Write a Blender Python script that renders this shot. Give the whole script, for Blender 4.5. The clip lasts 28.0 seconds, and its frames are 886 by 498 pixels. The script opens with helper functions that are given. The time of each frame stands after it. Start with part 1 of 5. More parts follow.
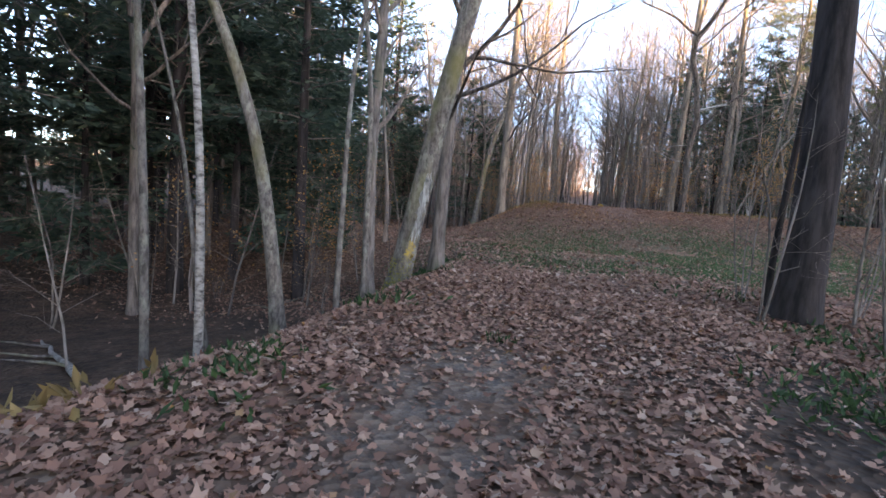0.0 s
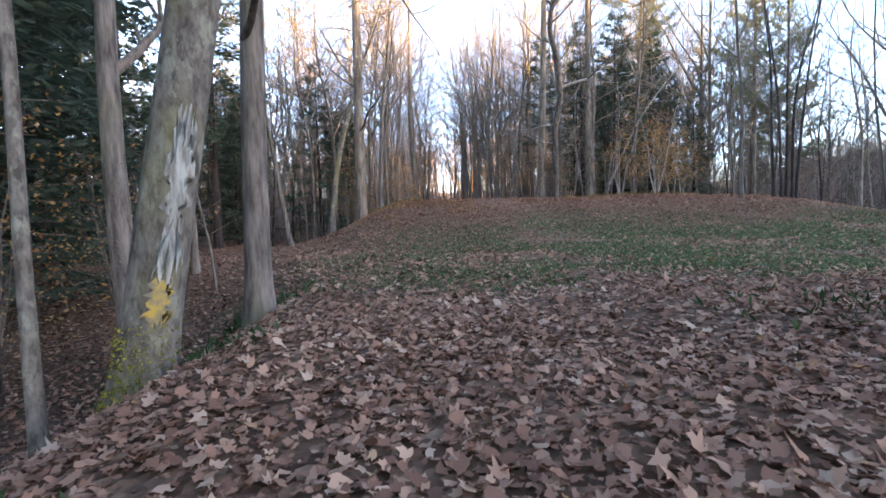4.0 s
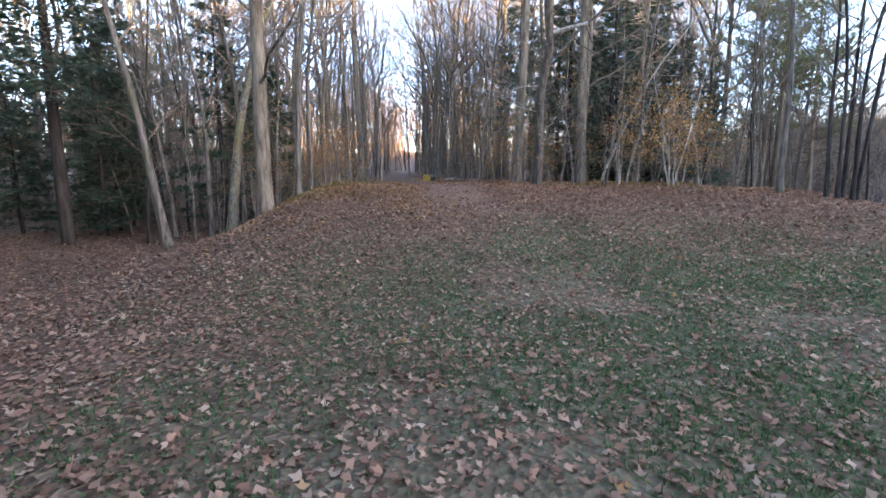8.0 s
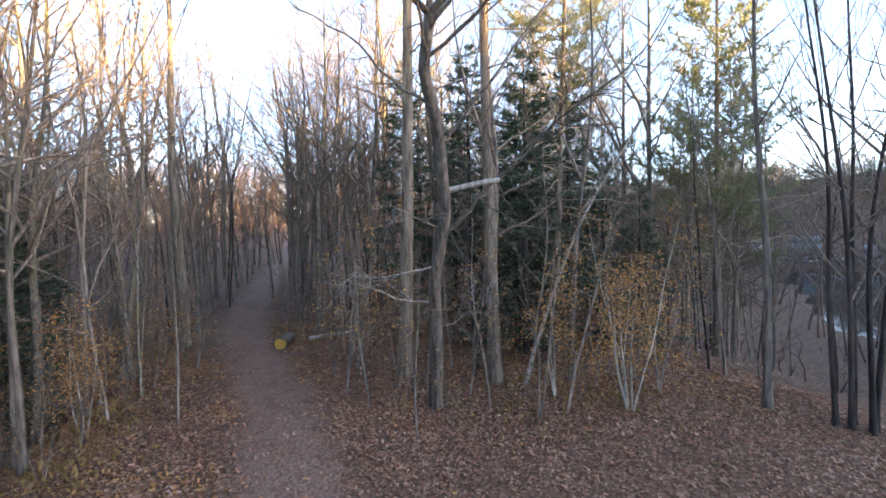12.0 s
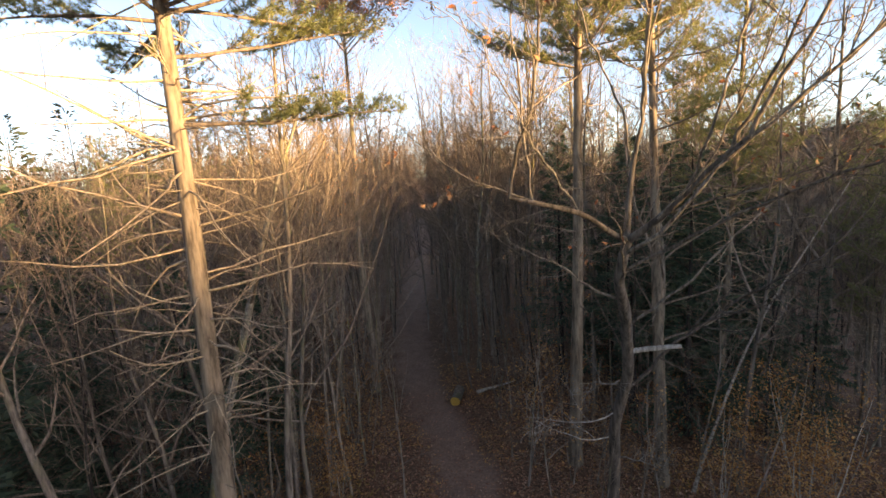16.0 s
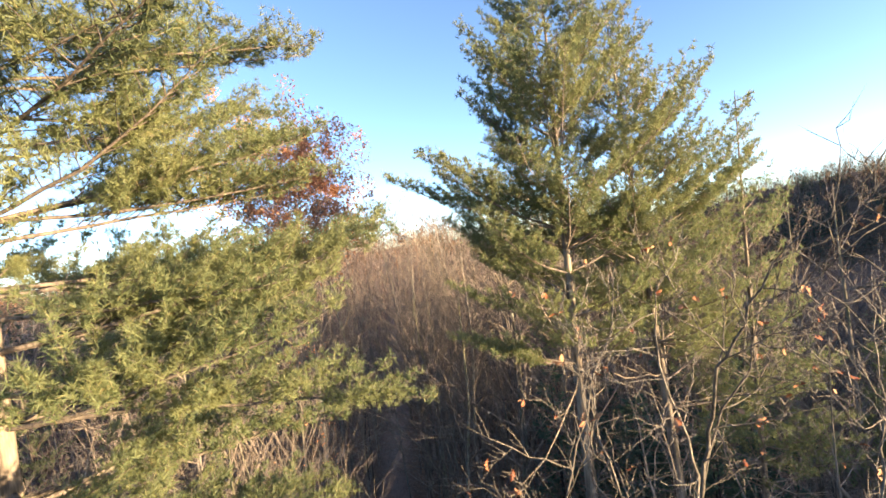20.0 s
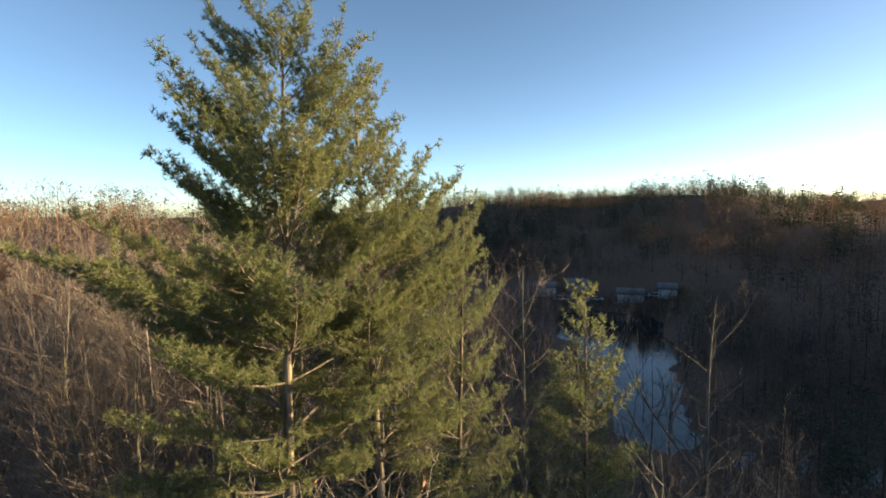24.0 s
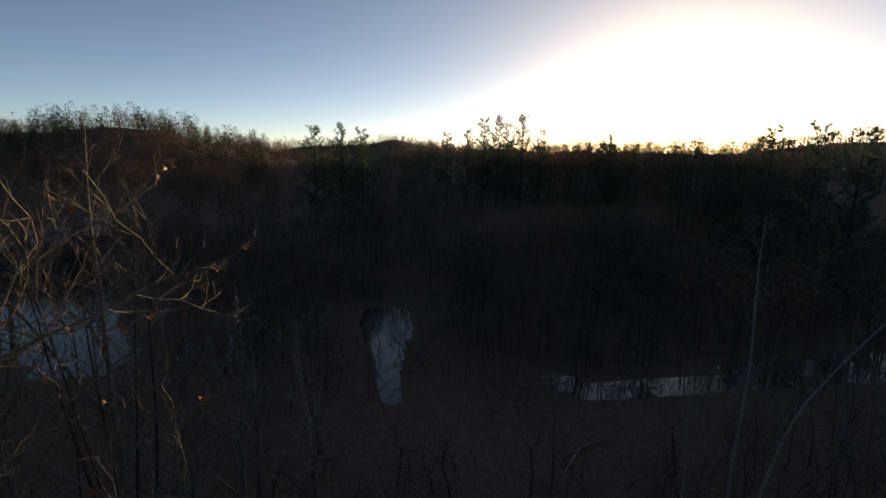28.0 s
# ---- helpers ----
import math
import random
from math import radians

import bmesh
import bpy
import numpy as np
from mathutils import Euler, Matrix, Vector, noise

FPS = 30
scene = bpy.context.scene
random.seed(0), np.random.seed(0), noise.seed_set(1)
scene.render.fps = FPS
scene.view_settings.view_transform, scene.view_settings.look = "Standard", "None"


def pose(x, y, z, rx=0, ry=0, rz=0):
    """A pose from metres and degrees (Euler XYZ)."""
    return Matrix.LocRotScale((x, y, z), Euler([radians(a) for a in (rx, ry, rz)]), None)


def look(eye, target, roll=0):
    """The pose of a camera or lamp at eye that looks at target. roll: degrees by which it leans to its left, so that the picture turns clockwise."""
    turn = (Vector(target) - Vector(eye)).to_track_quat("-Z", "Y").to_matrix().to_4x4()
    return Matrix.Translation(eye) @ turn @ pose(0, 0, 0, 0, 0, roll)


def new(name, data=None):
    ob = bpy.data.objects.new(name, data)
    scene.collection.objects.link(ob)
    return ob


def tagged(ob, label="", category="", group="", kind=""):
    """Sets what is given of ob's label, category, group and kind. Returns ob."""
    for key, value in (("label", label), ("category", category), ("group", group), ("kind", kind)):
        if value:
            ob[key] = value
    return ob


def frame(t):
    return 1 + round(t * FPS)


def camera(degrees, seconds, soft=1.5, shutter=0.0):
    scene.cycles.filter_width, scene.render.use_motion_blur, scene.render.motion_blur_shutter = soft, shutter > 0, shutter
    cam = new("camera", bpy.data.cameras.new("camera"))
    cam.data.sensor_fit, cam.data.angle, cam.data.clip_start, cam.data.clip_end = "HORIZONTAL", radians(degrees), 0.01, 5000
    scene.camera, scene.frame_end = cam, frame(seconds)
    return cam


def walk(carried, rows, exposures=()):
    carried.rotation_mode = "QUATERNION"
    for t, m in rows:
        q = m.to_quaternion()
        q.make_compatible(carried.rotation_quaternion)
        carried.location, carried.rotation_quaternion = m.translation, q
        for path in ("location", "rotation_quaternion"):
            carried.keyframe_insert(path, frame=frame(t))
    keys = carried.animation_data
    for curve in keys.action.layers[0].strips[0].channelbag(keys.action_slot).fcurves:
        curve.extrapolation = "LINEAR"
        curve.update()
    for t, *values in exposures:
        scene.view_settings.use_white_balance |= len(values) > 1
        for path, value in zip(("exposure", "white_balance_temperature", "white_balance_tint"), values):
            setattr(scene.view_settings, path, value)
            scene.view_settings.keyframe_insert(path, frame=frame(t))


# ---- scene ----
cam = camera(86.3, 28.0, 1.6, 0.06)
PATH = [
    (0, (0.0, 0.0, 1.376), (-0.616, 1.894, 1.191), 4.2),
    (0.5, (-0.084, 0.243, 1.285), (-0.77, 2.11, 1.079), 1.9),
    (1, (-0.317, 0.693, 1.196), (-0.984, 2.566, 0.989), -3.3),
    (1.5, (-0.479, 1.304, 1.134), (-0.966, 3.235, 0.945), -3.4),
    (2, (-0.597, 1.973, 1.033), (-1.071, 3.908, 0.857), -0.6),
    (2.5, (-0.697, 2.697, 0.921), (-1.073, 4.655, 0.751), -1.3),
    (3, (-0.79, 3.442, 0.845), (-1.08, 5.415, 0.691), -2.0),
    (3.5, (-0.886, 4.176, 0.898), (-1.103, 6.159, 0.757), -1.6),
    (4, (-1.194, 5.258, 1.029), (-1.252, 7.252, 0.893), -1.8),
    (4.5, (-1.274, 6.039, 1.133), (-1.129, 8.029, 0.985), -2.3),
    (6.5, (-0.898, 9.517, 2.081), (-0.507, 11.444, 1.715), -2.1),
    (7, (-0.557, 10.578, 2.217), (-0.302, 12.53, 1.863), 0.0),
    (7.5, (-0.358, 11.695, 2.348), (-0.223, 13.663, 2.018), 0.2),
    (8, (-0.319, 12.821, 2.514), (-0.237, 14.795, 2.201), -0.2),
    (8.5, (-0.366, 13.939, 2.729), (-0.293, 15.915, 2.429), -1.1),
    (9, (-0.407, 15.091, 2.977), (-0.228, 17.06, 2.677), -1.5),
    (9.5, (-0.44, 16.27, 3.357), (-0.163, 18.229, 3.064), -4.2),
    (10, (-0.243, 17.372, 3.83), (0.262, 19.284, 3.529), -5.0),
    (10.5, (0.197, 18.464, 4.477), (0.918, 20.305, 4.171), -4.2),
    (11, (0.574, 19.457, 5.326), (1.4, 21.259, 5.065), -3.8),
    (11.5, (1.173, 20.418, 6.387), (1.906, 22.262, 6.141), -2.2),
    (12, (1.722, 21.422, 7.577), (2.238, 23.352, 7.48), -1.4),
    (12.5, (1.965, 22.073, 8.634), (2.235, 24.055, 8.681), 1.9),
    (13, (1.896, 22.34, 9.618), (1.996, 24.331, 9.783), 5.0),
    (13.5, (1.579, 22.134, 10.401), (1.582, 24.118, 10.653), 4.3),
    (15.5, (-0.258, 20.158, 13.651), (-0.234, 22.142, 13.397), -2.2),
    (16, (-0.522, 20.231, 14.471), (-0.495, 22.208, 14.165), -3.8),
    (16.5, (-0.717, 20.492, 15.229), (-0.689, 22.456, 14.854), -4.1),
    (17, (-0.792, 20.901, 16.079), (-0.758, 22.869, 15.725), -4.2),
    (17.5, (-0.857, 21.469, 17.093), (-0.814, 23.444, 16.779), -4.8),
    (18, (-0.842, 22.093, 18.096), (-0.779, 24.08, 17.882), -6.1),
    (18.5, (-0.697, 22.642, 19.253), (-0.614, 24.637, 19.135), -6.6),
    (19, (-0.49, 23.139, 20.541), (-0.387, 25.134, 20.465), -6.0),
    (19.5, (-0.274, 23.527, 21.797), (-0.151, 25.523, 21.747), -7.1),
    (20, (0.049, 23.896, 22.912), (0.229, 25.888, 22.871), -7.7),
    (20.5, (0.496, 24.157, 24.001), (0.712, 26.145, 23.953), -6.3),
    (22.5, (1.827, 24.944, 26.815), (1.915, 26.927, 26.571), -1.9),
    (23, (1.572, 25.566, 27.007), (1.977, 27.513, 26.79), -2.3),
    (23.5, (1.33, 26.134, 26.959), (2.216, 27.916, 26.754), -1.6),
    (24, (1.087, 26.568, 26.013), (2.319, 28.133, 25.831), -1.1),
    (24.5, (0.896, 26.856, 24.377), (2.496, 28.045, 24.213), -1.8),
    (25, (0.708, 26.929, 22.804), (2.549, 27.692, 22.636), -0.8),
    (25.5, (0.64, 27.003, 22.046), (2.611, 27.305, 21.882), -2.2),
    (26, (0.751, 26.802, 22.172), (2.72, 26.65, 21.851), -8.4),
    (26.5, (0.937, 26.122, 22.435), (2.858, 25.762, 22.01), -5.9),
    (27, (1.42, 25.258, 22.076), (3.334, 24.911, 21.612), -2.9),
    (27.5, (1.952, 24.426, 21.042), (3.873, 24.11, 20.582), -1.2),
    (28, (2.421, 23.757, 19.592), (4.358, 23.448, 19.204), 0.8),
]
walk(cam, [(t, look(eye, target, roll)) for t, eye, target, roll in PATH],
     [(0, 4.1, 9400, 24), (4, 4.3, 9200, 22), (7, 4.5, 9200, 21), (8, 4.5, 9200, 21), (11, 4.3, 9200, 20), (12, 4.15, 9000, 20), (12.6, 3.95, 8900, 21), (13, 3.75, 8900, 21), (13.5, 3.45, 9300, 22), (16, 2.85, 10900, 22), (17, 2.8, 10900, 22), (18.2, 2.75, 10400, 18), (19, 2.7, 8200, 13), (20, 2.75, 7200, 15), (23, 2.0, 7500, 5), (25, 1.7, 8000, 11), (26, 1.4, 8300, 13), (27, 0.95, 8600, 15), (28, 0.6, 8800, 16)])

# ---- world and sun ----
SUN_AZ, SUN_EL = 124.7, 3.05
world = bpy.data.worlds.new("world")
scene.world = world
world.use_nodes = True
wn = world.node_tree
sky = wn.nodes.new("ShaderNodeTexSky")
sky.sky_type, sky.sun_disc = "NISHITA", False
sky.sun_elevation, sky.sun_rotation = radians(SUN_EL), radians(SUN_AZ)
sky.air_density, sky.dust_density, sky.ozone_density = 0.4, 0.3, 1.5
wn.links.new(sky.outputs["Color"], wn.nodes["Background"].inputs["Color"])
wn.nodes["Background"].inputs["Strength"].default_value = 0.15
sd = Vector((math.sin(radians(SUN_AZ)) * math.cos(radians(SUN_EL)), math.cos(radians(SUN_AZ)) * math.cos(radians(SUN_EL)), math.sin(radians(SUN_EL))))
sun = new("sun", bpy.data.lights.new("sun", "SUN"))
sun.data.energy, sun.data.angle, sun.data.color = 4.5, radians(0.6), (1.0, 0.80, 0.50)
sun.matrix_world = look(sd * 200, (0, 0, 0))


# ---- materials ----
def material(name, rough=0.9):
    m = bpy.data.materials.new(name)
    m.use_nodes = True
    b = m.node_tree.nodes["Principled BSDF"]
    b.inputs["Roughness"].default_value = rough
    b.inputs["Specular IOR Level"].default_value = 0.25
    return m, m.node_tree, b


def node(nt, kind, **inputs):
    n = nt.nodes.new(kind)
    for k, v in inputs.items():
        n.inputs[k.replace("_", " ")].default_value = v
    return n


def ramp(nt, fac, stops):
    n = nt.nodes.new("ShaderNodeValToRGB")
    el = n.color_ramp.elements
    while len(el) < len(stops):
        el.new(0.5)
    for e, (p, c) in zip(el, stops):
        e.position, e.color = p, (*c, 1)
    nt.links.new(fac, n.inputs["Fac"])
    return n.outputs["Color"]


def mix(nt, fac, a, b, blend="MIX"):
    n = nt.nodes.new("ShaderNodeMix")
    n.data_type, n.blend_type = "RGBA", blend
    for sock, v in ((n.inputs[0], fac), (n.inputs[6], a), (n.inputs[7], b)):
        if isinstance(v, bpy.types.NodeSocket):
            nt.links.new(v, sock)
        else:
            sock.default_value = (*v, 1) if isinstance(v, tuple) else v
    return n.outputs[2]


def noisy(nt, scale, stretch=(1, 1, 1), detail=4.0, rough=0.6, coord="Object"):
    tc = nt.nodes.new("ShaderNodeTexCoord")
    mp = node(nt, "ShaderNodeMapping", Scale=stretch)
    nz = node(nt, "ShaderNodeTexNoise", Scale=scale, Detail=detail, Roughness=rough)
    nt.links.new(tc.outputs[coord], mp.inputs["Vector"])
    nt.links.new(mp.outputs["Vector"], nz.inputs["Vector"])
    return nz.outputs["Fac"]


def bump(nt, b, height, strength, distance):
    n = node(nt, "ShaderNodeBump", Strength=strength, Distance=distance)
    nt.links.new(height, n.inputs["Height"])
    nt.links.new(n.outputs["Normal"], b.inputs["Normal"])


def bark(name, dark, light, moss=None, scale=9.0, lichen=None, grain=0.16):
    m, nt, b = material(name, 0.95)
    fur = noisy(nt, scale, (1, 1, grain), 6, 0.65)
    col = ramp(nt, fur, [(0.36, dark), (0.62, light)])
    big = noisy(nt, 1.1, (1, 1, 0.5), 3)
    if lichen:
        col = mix(nt, ramp(nt, noisy(nt, 5.0, (1, 1, 0.6), 5, 0.7), [(0.52, (0, 0, 0)), (0.62, (0.75, 0.75, 0.75))]), col, lichen)
    if moss:
        col = mix(nt, ramp(nt, big, [(0.50, (0, 0, 0)), (0.66, (0.8, 0.8, 0.8))]), col, moss)
    oi = nt.nodes.new("ShaderNodeObjectInfo")
    hs = node(nt, "ShaderNodeHueSaturation")
    mr = node(nt, "ShaderNodeMapRange", To_Min=0.75, To_Max=1.25)
    nt.links.new(oi.outputs["Random"], mr.inputs["Value"])
    nt.links.new(mr.outputs["Result"], hs.inputs["Value"])
    nt.links.new(col, hs.inputs["Color"])
    nt.links.new(hs.outputs["Color"], b.inputs["Base Color"])
    bump(nt, b, fur, 0.9, 0.03)
    return m


def foliage(name, stops, rough=0.7, through_=0.35, patch=None):
    """Leaves or needles: colour by piece, a little light coming through."""
    m, nt, b = material(name, rough)
    g = nt.nodes.new("ShaderNodeNewGeometry")
    col = ramp(nt, g.outputs["Random Per Island"], stops)
    if patch:
        col = mix(nt, ramp(nt, noisy(nt, 0.5, detail=3), [(0.4, (0, 0, 0)), (0.62, (1, 1, 1))]), col, mix(nt, 0.5, col, patch))
    nt.links.new(col, b.inputs["Base Color"])
    tr = nt.nodes.new("ShaderNodeBsdfTranslucent")
    nt.links.new(col, tr.inputs["Color"])
    ms = node(nt, "ShaderNodeMixShader", Fac=through_)
    nt.links.new(b.outputs["BSDF"], ms.inputs[1])
    nt.links.new(tr.outputs["BSDF"], ms.inputs[2])
    nt.links.new(ms.outputs["Shader"], nt.nodes["Material Output"].inputs["Surface"])
    return m


M_BARK = bark("grey_brown_bark", (0.072, 0.06, 0.052), (0.27, 0.228, 0.195), moss=(0.14, 0.14, 0.085))
M_SMOOTH = bark("smooth_grey_bark", (0.07, 0.06, 0.05), (0.215, 0.19, 0.16), lichen=(0.28, 0.28, 0.215), moss=(0.17, 0.155, 0.065), scale=12, grain=0.45)
M_DARK = bark("dark_bark", (0.016, 0.013, 0.012), (0.066, 0.054, 0.05), scale=7)
M_PINE = bark("pine_bark", (0.075, 0.058, 0.045), (0.27, 0.215, 0.165), scale=6)
M_TWIG = bark("twig_bark", (0.09, 0.072, 0.06), (0.27, 0.215, 0.175), scale=14)
# Dead limbs, paled to look sunlit; deadwood swaps in darker bark.
M_DEADTWIG = bark("dry_pine_limbs", (0.17, 0.13, 0.095), (0.38, 0.30, 0.22), scale=12)
M_FARTWIG = foliage("far_twigs", [(0, (0.065, 0.051, 0.048)), (0.5, (0.13, 0.098, 0.09)), (0.85, (0.195, 0.145, 0.128)), (1, (0.28, 0.17, 0.12))], 0.95, 0.15)
M_BEECHBARK = bark("pale_beech_bark", (0.20, 0.18, 0.15), (0.46, 0.42, 0.36), scale=10)
M_OAKBARK = bark("oak_bark", (0.035, 0.029, 0.025), (0.15, 0.125, 0.105), scale=8)
M_LIMB = bark("oak_limb_bark", (0.058, 0.048, 0.04), (0.215, 0.185, 0.155), scale=12)
M_DEAD = bark("bleached_dead_wood", (0.18, 0.16, 0.14), (0.44, 0.41, 0.37), scale=8)


def birch():
    m, nt, b = material("birch_bark", 0.7)
    fur = noisy(nt, 7.0, (1.3, 1.3, 2.4), 5, 0.65)
    col = ramp(nt, fur, [(0.36, (0.06, 0.052, 0.045)), (0.50, (0.26, 0.235, 0.20)), (0.7, (0.42, 0.39, 0.34))])
    nt.links.new(col, b.inputs["Base Color"])
    bump(nt, b, fur, 0.3, 0.01)
    return m


M_BIRCH = birch()
M_NEEDLE = foliage("white_pine_needles", [(0, (0.105, 0.135, 0.066)), (0.5, (0.16, 0.19, 0.09)), (0.93, (0.225, 0.245, 0.12)), (1, (0.32, 0.24, 0.12))], 0.55, 0.5, (0.25, 0.25, 0.11))
M_HEMLOCK = foliage("hemlock_needles", [(0, (0.036, 0.066, 0.048)), (0.6, (0.066, 0.108, 0.075)), (1, (0.10, 0.14, 0.09))], 0.6, 0.4)
M_BEECH = foliage("beech_leaves", [(0, (0.36, 0.15, 0.055)), (0.5, (0.52, 0.27, 0.10)), (1, (0.60, 0.38, 0.18))], 0.8, 0.45)
M_OAKLEAF = foliage("russet_oak_leaves", [(0, (0.38, 0.14, 0.075)), (0.5, (0.58, 0.26, 0.13)), (1, (0.64, 0.38, 0.21))], 0.7, 0.5)
M_DRYLEAF, nt, b = material("dry_oak_leaves", 0.65)
oi = nt.nodes.new("ShaderNodeObjectInfo")
nt.links.new(mix(nt, ramp(nt, noisy(nt, 40, detail=4), [(0.35, (0, 0, 0)), (0.7, (0.6, 0.6, 0.6))]), ramp(nt, oi.outputs["Random"], [(0, (0.24, 0.065, 0.03)), (0.5, (0.33, 0.115, 0.05)), (1, (0.42, 0.25, 0.14))]), (0.18, 0.08, 0.045)), b.inputs["Base Color"])
M_LITTER = foliage("fallen_leaves", [(0, (0.13, 0.063, 0.045)), (0.3, (0.28, 0.140, 0.095)), (0.65, (0.43, 0.237, 0.162)), (0.9, (0.51, 0.321, 0.225)), (0.985, (0.58, 0.419, 0.315)), (1, (0.42, 0.186, 0.045))], 0.75, 0.12, (0.24, 0.116, 0.077))
M_GRASS = foliage("grass_blades", [(0, (0.035, 0.085, 0.035)), (0.6, (0.075, 0.16, 0.065)), (1, (0.13, 0.21, 0.09))], 0.6, 0.3)
M_HERB = foliage("low_green_herbs", [(0, (0.02, 0.05, 0.02)), (1, (0.06, 0.12, 0.04))], 0.6, 0.25)
# Dry stalks; the same yellow stands for sunlight on the far bank.
M_DRY = foliage("dry_grass", [(0, (0.16, 0.10, 0.04)), (1, (0.36, 0.25, 0.11))], 0.9, 0.3)


# ---- land ----
def sstep(a, b, v):
    t = np.clip((v - a) / (b - a), 0, 1)
    return t * t * (3 - 2 * t)


WATER_Z = -5.0
RIVER = np.array([(54, -300, 5), (52, -90, 3), (47.5, -45, 3.2), (46.5, -26, 2.4), (46.2, -9, 1.6), (47.2, 4, 1.1), (47, 10, 0.2), (47, 17, 0.4), (47.2, 21.8, 0.9), (55, 21.8, 1.3), (65, 21.4, 2.8), (71, 21, 4.2), (71, 24.5, 0.3), (71, 34, 0.15), (60, 50, 0.35), (62, 58, 4.5), (80, 72, 7), (112, 96, 13)], float)


def wave(x, y, s, seed=0.0):
    x, y = x / s + seed, y / s - seed * 1.7
    return (np.sin(x * 1.9 + np.sin(y * 1.3)) + np.sin(y * 2.3 + 1.7 * np.sin(x * 0.9 + 2)) + np.sin((x + y) * 1.1 + 4)) / 3


def river(x, y):
    """How far inside the river a place lies: 1 in its middle, 0 well outside."""
    best = np.full(np.shape(x), 9.0)
    for (ax, ay, aw), (bx, by, bw) in zip(RIVER[:-1], RIVER[1:]):
        dx, dy = bx - ax, by - ay
        t = np.clip(((x - ax) * dx + (y - ay) * dy) / (dx * dx + dy * dy), 0, 1)
        d = np.hypot(x - ax - t * dx, y - ay - t * dy) / (aw + t * (bw - aw))
        best = np.minimum(best, d)
    return best * (1 + 0.16 * wave(x, y, 4.0, 9) + 0.09 * wave(x, y, 1.4, 2))


def land(x, y):
    x, y = np.asarray(x, float), np.asarray(y, float)
    left = 1 - sstep(40, 58, y)
    z = 2.0 * sstep(20, 34.5, y) * (1 - 0.12 * sstep(8, 16, x)) * (1 - sstep(4.0, 10.5, -x) * left) + (0.022 * np.clip(y - 45, 0, 50) + 0.07 * np.clip(y - 95, 0, 120)) * (1 - sstep(30, 70, x))
    edge = 2.7 + 1.6 * sstep(10, 18, y)
    z = z - (1.5 * sstep(0, 3.4, -x - edge) + 0.6 * sstep(2, 9, -x - edge)) * (1 - 0.6 * sstep(13, 30, -x)) * (1 - 0.8 * sstep(12, 20, y)) * left
    z = z - 8.2 * sstep(15.5, 41, x + 0.10 * np.maximum(20 - y, 0)) * (1 - 0.15 * sstep(50, 90, y))
    far = sstep(73, 110, x + 0.12 * np.minimum(y, 0) - 0.62 * np.maximum(y - 34, 0))
    z = z + far * (19.5 - 10.5 * sstep(-18, 30, y) - 2.0 * sstep(60, 110, y)) + 4.0 * sstep(100, 240, x) * (1 - sstep(20, 80, y))
    z = z + 20 * np.exp(-(((x - 440) / 125) ** 2 + ((y - 235) / 140) ** 2)) + 10 * np.exp(-(((x - 120) / 110) ** 2 + ((y - 330) / 90) ** 2))
    z = z + 16 * np.exp(-(((x - 640) / 190) ** 2 + ((y - 10) / 130) ** 2)) + 12 * np.exp(-(((x - 520) / 200) ** 2 + ((y - 300) / 160) ** 2))
    z = z + 15 * np.exp(-(((x - 370) / 115) ** 2 + ((y - 400) / 110) ** 2))
    z = z + 15 * np.exp(-(((x - 230) / 110) ** 2 + ((y + 330) / 120) ** 2))
    for px, py, w, h in ((201, 247, 70, 27), (189, 188, 45, 4.5), (205, 157, 40, 4.8), (211, 127, 40, 12), (230, 108, 40, 13.5), (291, 97, 45, 16.5), (557, 84, 55, 12), (620, 14, 60, 9), (404, -91, 60, 8), (297, -120, 50, 6.5), (246, -147, 50, 3), (264, -248, 60, 5)):
        z = z + h * np.exp(-(((x - px) ** 2 + (y - py) ** 2) / w**2))
    az, off = np.degrees(np.arctan2(x, y - 20)), np.hypot(x, y - 20)
    z = z + 4.0 * sstep(139, 150, off) * (1 - sstep(170, 215, off)) * sstep(42, 47, az) * (1 - sstep(66, 70, az))
    z = z + 0.10 * wave(x, y, 3.1) + 0.05 * wave(x, y, 1.1, 3) + 0.8 * wave(x, y, 40, 5) * sstep(35, 90, np.hypot(x, y - 20))
    d = river(x, y)
    bank = WATER_Z + 0.5 + 0.6 * np.maximum(d - 1, 0) * 3
    z = np.where(d < 1.0, WATER_Z - 0.9 * np.sqrt(np.maximum(1 - d * d, 0)) - 0.05, np.where(d < 3, np.minimum(z, bank + np.maximum(z - bank, 0) * sstep(1.0, 3.0, d)), z))
    return np.maximum(z, np.where(d < 1.0, -20, WATER_Z + 0.12))


def lane(y):
    """Where the trodden path's middle lies at y."""
    return 0.9 - 3.9 * sstep(31, 56, np.asarray(y, float))


def land1(x, y):
    return float(land(np.array([x]), np.array([y]))[0])


# ---- mesh building ----
def mesh_of(name, verts, loops, sizes, mat, smooth=True):
    me = bpy.data.meshes.new(name)
    verts, loops, sizes = np.asarray(verts, np.float32), np.asarray(loops, np.int32), np.asarray(sizes, np.int32)
    me.vertices.add(len(verts))
    me.vertices.foreach_set("co", verts.ravel())
    me.loops.add(len(loops))
    me.loops.foreach_set("vertex_index", loops)
    me.polygons.add(len(sizes))
    me.polygons.foreach_set("loop_start", np.r_[0, np.cumsum(sizes)[:-1]].astype(np.int32))
    me.polygons.foreach_set("loop_total", sizes)
    me.update(calc_edges=True)
    if smooth:
        me.polygons.foreach_set("use_smooth", np.ones(len(sizes), bool))
    me.materials.append(mat)
    return me


